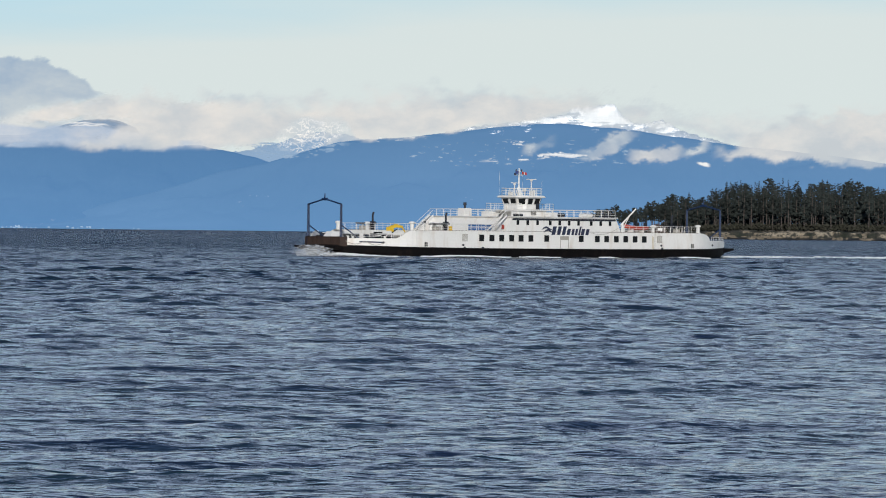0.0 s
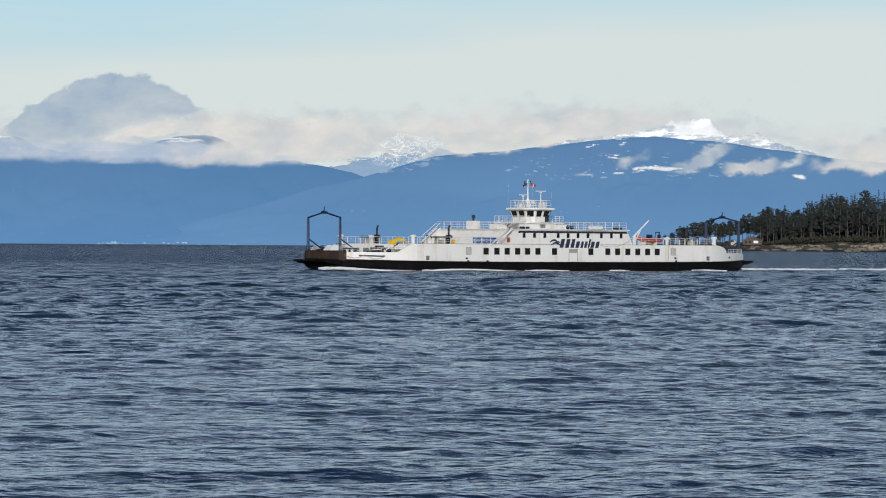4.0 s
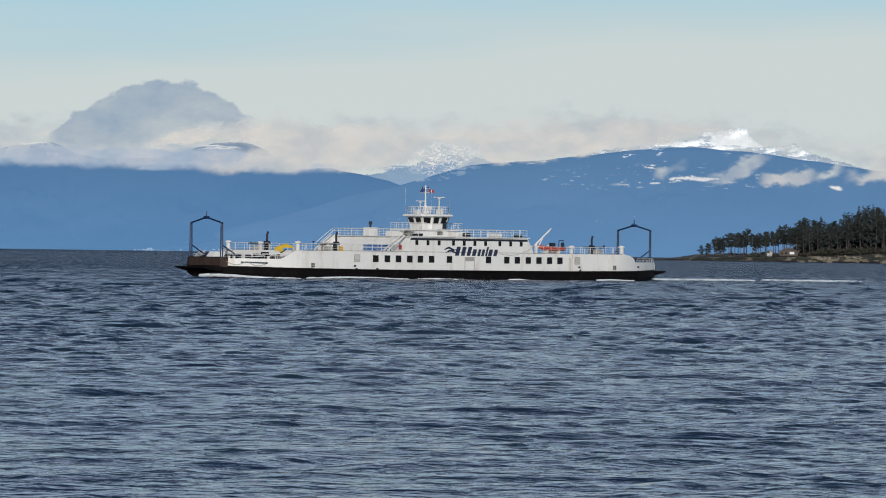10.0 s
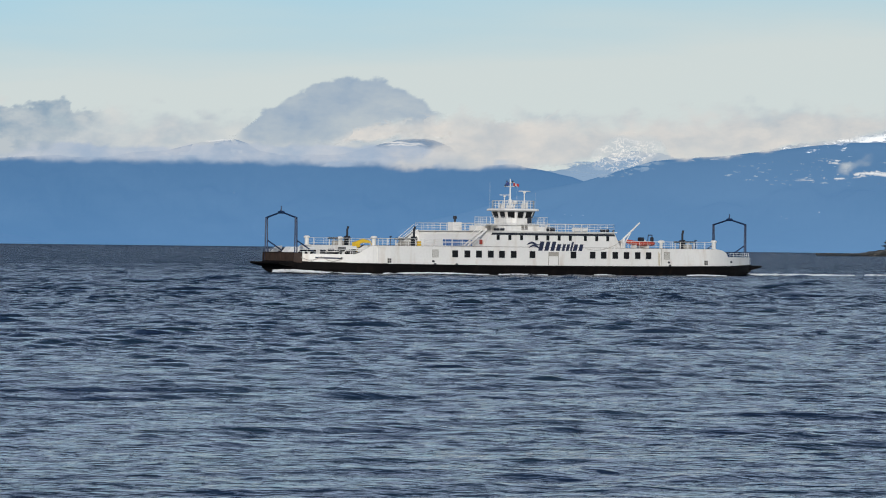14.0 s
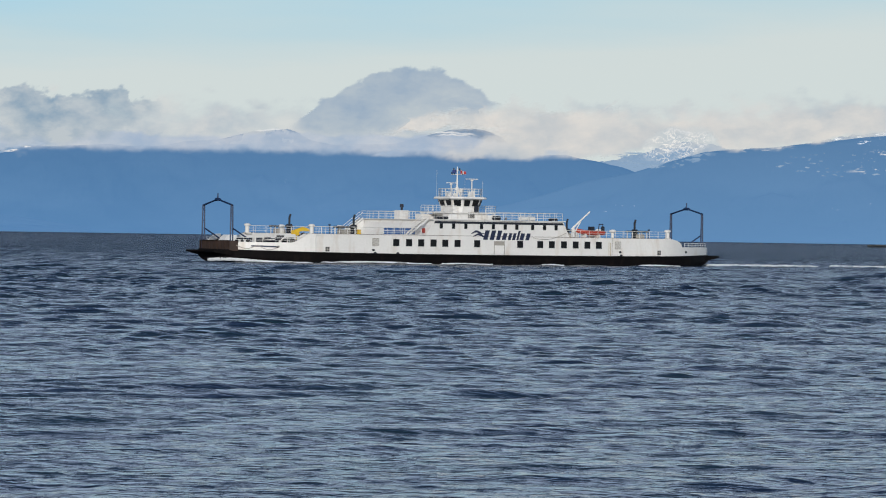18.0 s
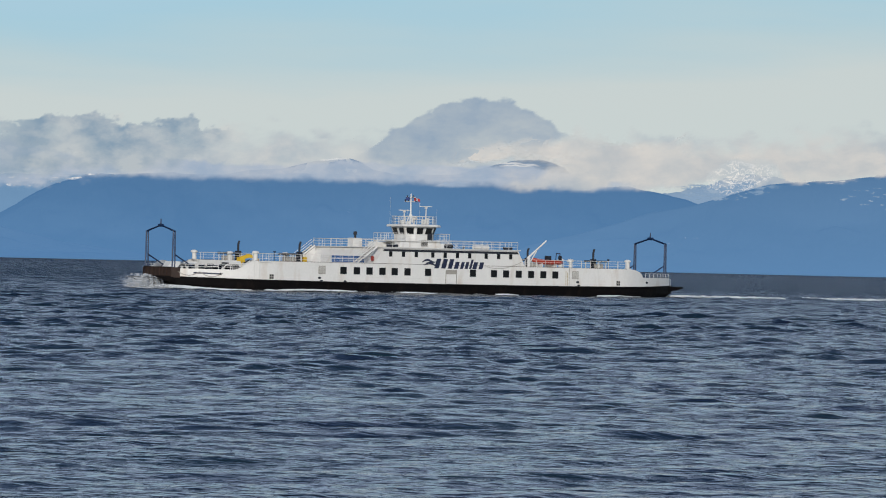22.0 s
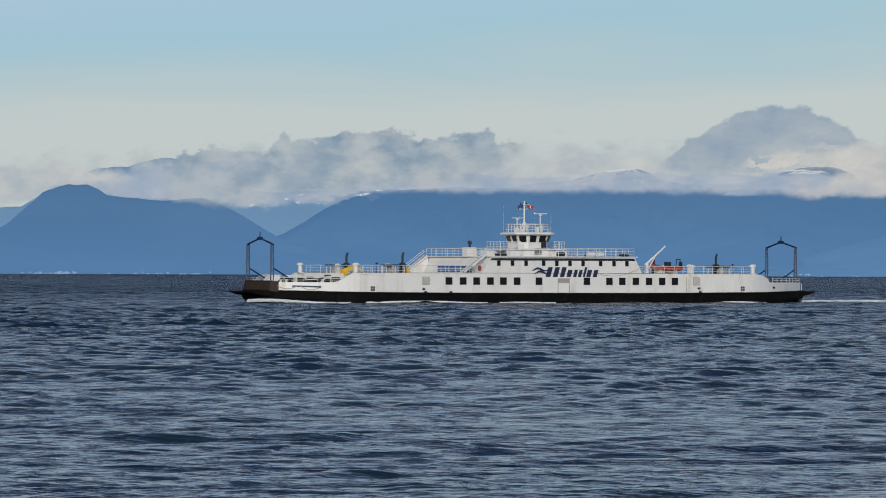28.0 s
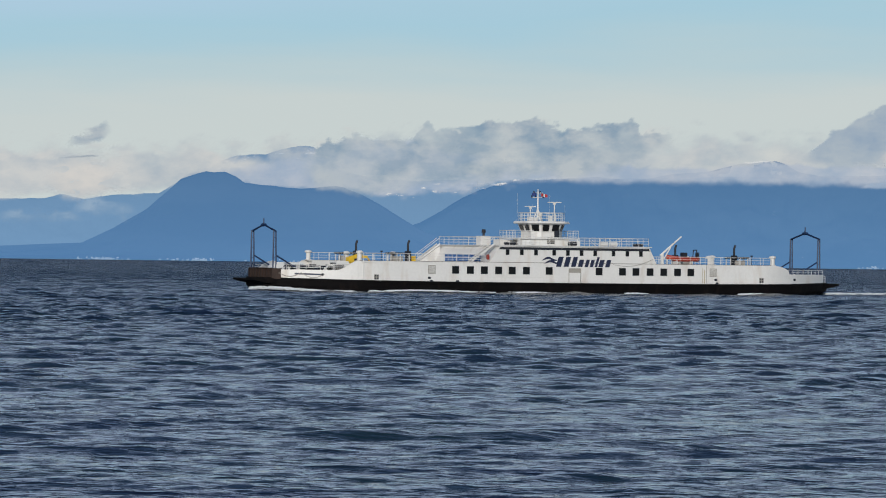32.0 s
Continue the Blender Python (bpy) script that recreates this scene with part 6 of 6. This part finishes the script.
def build_bow_fittings():
    """Open frames, winch, stays and yellow gear on the foredeck."""
    for side in (1, -1):
        inn = lambda s, d: side * (half_beam(s) - d)
        pipe("foredeck_rail", [(38.3, inn(38.3, 0.3), 2.96), (36.8, inn(36.8, 0.3), 3.0), (35.4, inn(35.4, 0.3), 3.12)], 0.05, WHITE, "white low foredeck rail")
        fr = pipe("side_frame", [(35.0, inn(35.0, 0.3), 2.74), (34.3, inn(34.3, 0.3), 3.42), (33.0, inn(33.0, 0.3), 3.48), (31.5, inn(31.5, 0.3), 3.52)], 0.07, WHITE, "white bracket frame above the bulwark")
        for s, z in ((33.9, 3.42), (32.6, 3.46), (31.6, 3.5)):
            bm = bmesh.new()
            rod(bm, sp(s, inn(s, 0.3), 2.7), sp(s, inn(s, 0.3), z), 0.045, 0.045, 6)
            part("stay", bm, WHITE, fr)
        bm = bmesh.new()
        rod(bm, sp(34.5, inn(34.5, 0.3), 3.2), sp(31.5, inn(31.5, 0.3), 3.26), 0.045, 0.045, 6)
        part("crossbar", bm, WHITE, fr)
        g = slab("deck_grille", 31.5, 33.8, min(inn(32.6, 0.5), inn(32.6, 0.62)), max(inn(32.6, 0.5), inn(32.6, 0.62)), 2.66, 3.06, SCREEN, "grey-brown grille behind the bulwark", 0.02)
        for k in range(8):
            slab("grille_slat", 31.6 + k * 0.28, 31.68 + k * 0.28, min(inn(32.6, 0.42), inn(32.6, 0.5)), max(inn(32.6, 0.42), inn(32.6, 0.5)), 2.7, 3.02, TARNISH, "", 0.0, g)
        bm = bmesh.new()
        c = inn(35.9, 1.2)
        rod(bm, sp(35.9, c, 1.5), sp(35.9, c, 2.95), 0.30, 0.22, 12)
        rod(bm, sp(35.9, c, 2.95), sp(35.9, c, 3.42), 0.42, 0.46, 14)
        cap = part("capstan", bm, DARK, ferry, "black mooring capstan")
        slab("capstan_motor", 36.2, 36.9, c - 0.3, c + 0.3, 2.7, 3.1, DARK, "", 0.05, cap)
    w = slab("mooring_winch", 36.6, 38.0, 4.2, 5.6, 1.5, 2.75, CREAM, "white mooring winch with dark drum", 0.06)
    bm = bmesh.new()
    rod(bm, sp(36.5, 5.2, 3.05), sp(37.6, 5.2, 3.05), 0.30, 0.30, 14)
    part("drum", bm, DARK, w)
    for s in (36.4, 37.7):
        slab("winch_cheek", s - 0.06, s + 0.06, 4.8, 5.6, 2.7, 3.45, WHITE, "", 0.02, w)
    bm = bmesh.new()
    rings = []
    for u in np.linspace(0, 1, 9):
        s = 39.3 - 3.6 * u
        h = 2.72 + 1.05 * math.sin(min(1.0, u * 1.35) * math.pi / 2)
        rings.append([sp(s, -4.4 - 2.4 * u, 2.5), sp(s, -4.4 - 2.4 * u, h), sp(s, -4.6 - 2.4 * u, h), sp(s, -4.6 - 2.4 * u, 2.5)])
    loft(bm, rings)
    part("breakwater_plate", bm, WHITE, ferry, "white curved breakwater plate")
    for s, l, z in ((38.6, 4.3, 2.75), (39.2, 3.9, 2.75), (34.6, 6.9, 2.75)):
        bm = bmesh.new()
        rod(bm, sp(s, l, 1.5), sp(s, l, z + 0.25), 0.16, 0.16, 10)
        rod(bm, sp(s, l, z + 0.22), sp(s, l, z + 0.32), 0.24, 0.24, 10)
        part("bollard", bm, CREAM, ferry, "white mooring bollard")
    # yellow locker by the after uptake
    slab("yellow_locker", 22.85, 23.35, 8.2, 8.7, 3.94, 4.65, YELLOW, "yellow deck locker", 0.04)
    for s, l in ((27.0, 7.2), (-27.2, 7.4)):
        pipe("lamp_post", [(s, l, 3.94), (s, l, 5.1)], 0.04, DARK, "thin dark lamp post")
        slab("deck_lamp", s - 0.14, s + 0.14, l - 0.12, l + 0.12, 5.1, 5.28, DARK, "", 0.03)


build_rails()
build_bow_fittings()
build_bow_gate()
build_columns()
build_engine_casings()
build_wall_fittings()
build_markings()
build_top()
build_ends()

aboard = [(ferry, Matrix())]
# ---- vehicles on the car deck ----
def car(paint_mat, label, length=4.5, height=1.5, van=False):
    """x runs aft, the nose at -x."""
    c = tagged(new("car"), label, "car", "cars on the ferry")
    h0, w, L = 0.28, 0.9, length / 2
    waist = 0.92 if not van else 1.15
    body = bmesh.new()
    rings = []
    prof = ((-L, 0.55, 0.62), (-L + 0.25, 0.35, 0.80), (-L + 1.2, h0, waist - 0.04), (0, h0, waist), (L - 0.6, h0, waist + 0.02), (L - 0.1, 0.35, waist - 0.05), (L, 0.5, waist - 0.2))
    for x, z0, z1 in prof:
        k = 1.0 if abs(x) < L - 0.3 else 0.9
        rings.append([(x, -w * k, z0), (x, -w * k, z1 - 0.12), (x, -w * k * 0.93, z1), (x, w * k * 0.93, z1), (x, w * k, z1 - 0.12), (x, w * k, z0)])
    loft(body, rings)
    part("body", body, paint_mat, c)
    roof = bmesh.new()
    x0, x1 = (-L + 0.9, L - 0.15) if van else (-0.55, L - 0.75)
    loft(roof, [[(x, -0.72, height - 0.07), (x, 0.72, height - 0.07), (x, 0.66, height), (x, -0.66, height)] for x in (x0 + 0.1, (x0 + x1) / 2, x1)])
    part("roof", roof, paint_mat, c)
    g = bmesh.new()
    loft(g, [[(x0 - 0.75, -0.82, waist - 0.02), (x0 - 0.75, 0.82, waist - 0.02), (x1 + 0.45, 0.82, waist - 0.02), (x1 + 0.45, -0.82, waist - 0.02)],
             [(x0 + 0.08, -0.71, height - 0.06), (x0 + 0.08, 0.71, height - 0.06), (x1 + 0.02, 0.71, height - 0.06), (x1 + 0.02, -0.71, height - 0.06)]])
    part("glasshouse", g, GLASS if not van else paint_mat, c)
    for x in (-L + 0.85, L - 0.9):
        for y in (-0.82, 0.82):
            bm = bmesh.new()
            rod(bm, (x, y - 0.1, 0.32), (x, y + 0.1, 0.32), 0.32, None, 16)
            wh = part("wheel", bm, RUBBER, c)
            bm = bmesh.new()
            rod(bm, (x, y - 0.11, 0.32), (x, y + 0.11, 0.32), 0.19, None, 12)
            part("rim", bm, SILVER, wh)
    for y in (-0.62, 0.62):
        bm = bmesh.new()
        box(bm, -L - 0.01, -L + 0.12, y - 0.16, y + 0.16, 0.58, 0.72, 0.02)
        part("headlight", bm, GLASS, c)
    return c


def truck():
    """Flat-bed truck with a yellow loader crane folded on its back."""
    t = tagged(new("truck"), "white truck with a yellow loader crane on its bed", "truck")
    for name, x0, x1, z0, z1, mat in (("cab", -3.3, -1.5, 0.6, 2.35, CARWHITE), ("flatbed", -1.4, 3.4, 0.8, 1.0, GREY), ("chassis", -3.0, 3.2, 0.5, 0.78, DARK)):
        bm = bmesh.new()
        box(bm, x0, x1, -1.1 if name != "chassis" else -0.5, 1.1 if name != "chassis" else 0.5, z0, z1, 0.08)
        part(name, bm, mat, t)
    bm = bmesh.new()
    box(bm, -3.34, -3.26, -0.95, 0.95, 1.5, 2.15, 0.0)
    part("windscreen", bm, GLASS, t)
    for x in (-2.4, 1.7, 2.8):
        for y in (-0.95, 0.95):
            bm = bmesh.new()
            rod(bm, (x, y - 0.14, 0.45), (x, y + 0.14, 0.45), 0.45, None, 16)
            part("wheel", bm, RUBBER, t)
    bm = bmesh.new()
    rod(bm, (-0.9, 0, 1.0), (-0.9, 0, 2.35), 0.22, 0.2, 10)
    part("crane_post", bm, YELLOW, t)
    bm = bmesh.new()
    loft(bm, [[(-1.2, -0.22, 2.45), (-1.2, 0.22, 2.45), (-1.2, 0.22, 2.9), (-1.2, -0.22, 2.9)], [(0.2, -0.2, 2.85), (0.2, 0.2, 2.85), (0.2, 0.2, 3.35), (0.2, -0.2, 3.35)], [(1.5, -0.15, 2.75), (1.5, 0.15, 2.75), (1.5, 0.15, 3.05), (1.5, -0.15, 3.05)]])
    part("crane_boom", bm, YELLOW, t)
    bm = bmesh.new()
    box(bm, -1.35, -0.5, -0.45, 0.45, 2.2, 2.9, 0.06)
    part("crane_head", bm, YELLOW, t)
    bm = bmesh.new()
    rod(bm, (1.5, 0, 2.85), (2.2, 0, 2.0), 0.12, 0.1, 8)
    part("crane_jib", bm, YELLOW, t)
    bm = bmesh.new()
    rod(bm, (-0.8, 0.0, 1.9), (0.4, 0.0, 2.55), 0.09, 0.09, 8)
    part("crane_ram", bm, DARK, t)
    bm = bmesh.new()
    box(bm, 0.3, 2.0, -0.8, 0.8, 1.0, 1.7, 0.1)
    part("load", bm, GREY, t)
    return t


for s, l, mat, lab, ln, h, van in ((37.4, 1.9, SILVER, "silver car on the open car deck", 4.5, 1.9, False), (37.0, -1.0, CARWHITE, "white van on the open car deck", 5.0, 2.15, True),
                                   (32.6, 3.9, CARWHITE, "white car on the open car deck", 4.6, 1.95, False), (32.3, 0.6, SILVER, "silver car on the open car deck", 4.4, 1.8, False),
                                   (32.2, -3.2, CARDARK, "dark car on the open car deck", 4.6, 1.7, False), (26.6, 4.9, CARDARK, "dark car on the open car deck", 4.6, 1.75, False)):
    aboard.append((car(mat, lab, ln, h, van), Matrix.Translation(sp(s, l, 1.5))))
aboard.append((truck(), Matrix.Translation(sp(28.0, 1.6, 1.5))))


# ---- foam along the hull and astern ----
def foam_material():
    m, n, l, b = nodes_of("sea_foam")
    b.inputs["Base Color"].default_value = (0.72, 0.75, 0.77, 1)
    b.inputs["Roughness"].default_value = 0.9
    return m


FOAM = foam_material()


def mist_material():
    """Fine spray: each drop lets most of the light by."""
    m, n, l, b = nodes_of("fine_spray")
    b.inputs["Base Color"].default_value = (0.75, 0.78, 0.80, 1)
    b.inputs["Roughness"].default_value = 0.9
    tr, mx = n.new("ShaderNodeBsdfTransparent"), n.new("ShaderNodeMixShader")
    mx.inputs[0].default_value = 0.22
    l.new(tr.outputs[0], mx.inputs[1])
    l.new(b.outputs[0], mx.inputs[2])
    l.new(mx.outputs[0], n["Material Output"].inputs["Surface"])
    return m


def foam(name, label, spots, mat, ride=True):
    rng = random.Random(len(spots))
    vs, fs = [], []
    for p, r, h in spots:
        turn, long, n0 = rng.uniform(0, 6.28), rng.uniform(1.0, 2.2), len(vs)
        for z, k in ((-0.5, 1.0), (0.5, 0.45)):
            for i in range(6):
                a = i * math.pi / 3
                x, y = math.cos(a) * r * long * k, math.sin(a) * r * k
                vs.append((p.x + x * math.cos(turn) - y * math.sin(turn) + rng.uniform(-0.25, 0.25) * r, p.y + x * math.sin(turn) + y * math.cos(turn) + rng.uniform(-0.25, 0.25) * r, p.z + h * (z + rng.uniform(-0.25, 0.25))))
        fs += [(n0 + i, n0 + (i + 1) % 6, n0 + 6 + (i + 1) % 6, n0 + 6 + i) for i in range(6)] + [tuple(n0 + 6 + i for i in range(6))]
    me = bpy.data.meshes.new(name)
    me.from_pydata(vs, [], fs)
    me.materials.append(mat)
    o = tagged(new(name, me), label, "foam", kind="stuff")
    if ride:
        aboard.append((o, Matrix()))
    return o


def build_foam():
    rng = random.Random(8)
    spots = []
    for i in range(1700):
        u = rng.random() ** 1.3
        s = 43.2 - 11.5 * u
        crest = 0.46 * math.exp(-((u - 0.2) / 0.35) ** 2) + 0.10
        off = rng.random() ** 2 * (0.5 + 1.6 * u)
        l = half_beam(min(41.5, s)) * (1.0 if s < 41.5 else 0.8) + 0.05 + off
        z = crest * (1 - off / 3.0) * rng.uniform(0.4, 1.0)
        spots.append((sp(s, l, z), rng.uniform(0.04, 0.14), rng.uniform(0.04, 0.12)))
    for a, b, n, hh in ((29.5, 28.0, 60, 0.12), (27.5, 12.0, 900, 0.24), (10.0, 2.0, 120, 0.10), (-7.0, -10.0, 60, 0.10), (-24.0, -31.0, 220, 0.14)):
        for i in range(n):
            u = rng.random()
            s = a + (b - a) * u
            off = rng.random() ** 2 * 1.2
            z = hh * math.sin(math.pi * min(1, u + 0.15)) * rng.uniform(0.5, 1.0) + 0.06
            spots.append((sp(s, half_beam(s) + 0.08 + off, z), rng.uniform(0.06, 0.2), rng.uniform(0.06, 0.15)))
    foam("bow_wave_foam", "white foam of the bow wave along the hull", spots, FOAM)
    spots = []
    for i in range(3200):
        s = -41.5 - 430.0 * rng.random() ** 1.9
        d = -41.5 - s
        strand = rng.choice((-1, 1, 1))
        if math.sin(d * 0.21) + math.sin(d * 0.073 + 1.0) < -0.2 and d > 12:
            continue
        l = strand * (3.0 + d * 0.015) + rng.gauss(0, 0.7 + d * 0.004)
        spots.append((sp(s, l, 0.16 + rng.uniform(0, 0.12)), rng.uniform(0.10, 0.40), rng.uniform(0.05, 0.15)))
    foam("wake_foam", "broken white foam trailing in the wake", spots, FOAM)


build_foam()


def build_spray():
    """A burst of drops thrown up ahead of the apron."""
    rng = random.Random(21)
    spots = []
    for i in range(2600):
        u, v = rng.random() ** 1.15, rng.random() ** 1.9
        s = 41.2 + 4.3 * u
        top = 0.3 + 1.75 * math.sin(math.pi * min(1.0, 0.02 + 0.80 * u)) ** 1.5
        spots.append((sp(s, rng.gauss(1.5, 1.6), top * v), rng.uniform(0.05, 0.16), rng.uniform(0.05, 0.14)))
    return foam("bow_spray", "burst of white spray thrown up at the bow", spots, mist_material(), False)


spray = build_spray()


# ---- far town on the opposite shore ----
def far_town():
    rng = random.Random(3)
    m = paint("hazed_far_houses", (0.13, 0.14, 0.16), 0.8)
    b = m.node_tree.nodes["Principled BSDF"]
    # air haze over the houses, put in as a blue glow
    b.inputs["Emission Color"].default_value, b.inputs["Emission Strength"].default_value = (0.20, 0.33, 0.50, 1), 1.0
    bm = bmesh.new()
    for c, w, n in ((33.8, 0.2, 16), (34.9, 0.7, 14), (22.6, 0.35, 45), (23.9, 0.4, 40), (25.6, 0.8, 14)):
        for i in range(n):
            a = c + rng.gauss(0, w * 0.5)
            p = towards(a, 0.0, 4522.0) + Vector((0, 0, rng.random() ** 2 * 2.6 + 0.6))
            s = rng.uniform(0.2, 0.5)
            box(bm, p.x - s * 2.6, p.x + s * 2.6, p.y - s, p.y + s, p.z - 1.0, p.z + s * 0.7)
    return tagged(part("far_town", bm, m), "pale specks of a town on the far shore", "town", kind="stuff")


far_town()

# ---- what moves ----
def ferry_pose(t):
    th = radians(-0.1484) * (t - 16.0)
    return pose(398.475 - 4.4264 * t - 0.0036 * t * t, 454.65 + 0.0057 * (t - 16.0) ** 2, 0.0, 0, 0, math.degrees(th))


def motions():
    times = [0.0, 4.0, 8.0, 12.0, 16.0, 20.0, 24.0, 28.0, 32.0]
    for thing, m in aboard:
        walk(thing, [(t, ferry_pose(t) @ m) for t in times])
    bursts = [(0.0, -0.35), (0.4, -0.25), (0.7, -0.9), (1.1, -2.6), (11.1, -2.6), (11.4, -1.2), (11.6, -1.2), (12.1, -2.6), (21.1, -2.6), (21.4, -0.8), (21.7, 0.0), (21.9, 0.0), (22.3, -0.8), (22.8, -2.6), (32.0, -2.6)]
    walk(spray, [(t, ferry_pose(t) @ Matrix.Translation((0, 0, dz))) for t, dz in bursts])
    walk(sea, [(t, Matrix.Translation(DRIFT * (t - 16.0))) for t in (0.0, 16.0, 32.0)])
    for c in clouds:
        if c.name.startswith("cumulus"):
            walk(c, [(t, pose(0, 0, 0, 0, 0, -0.023 * (t - 19.0))) for t in (0.0, 16.0, 32.0)])


motions()
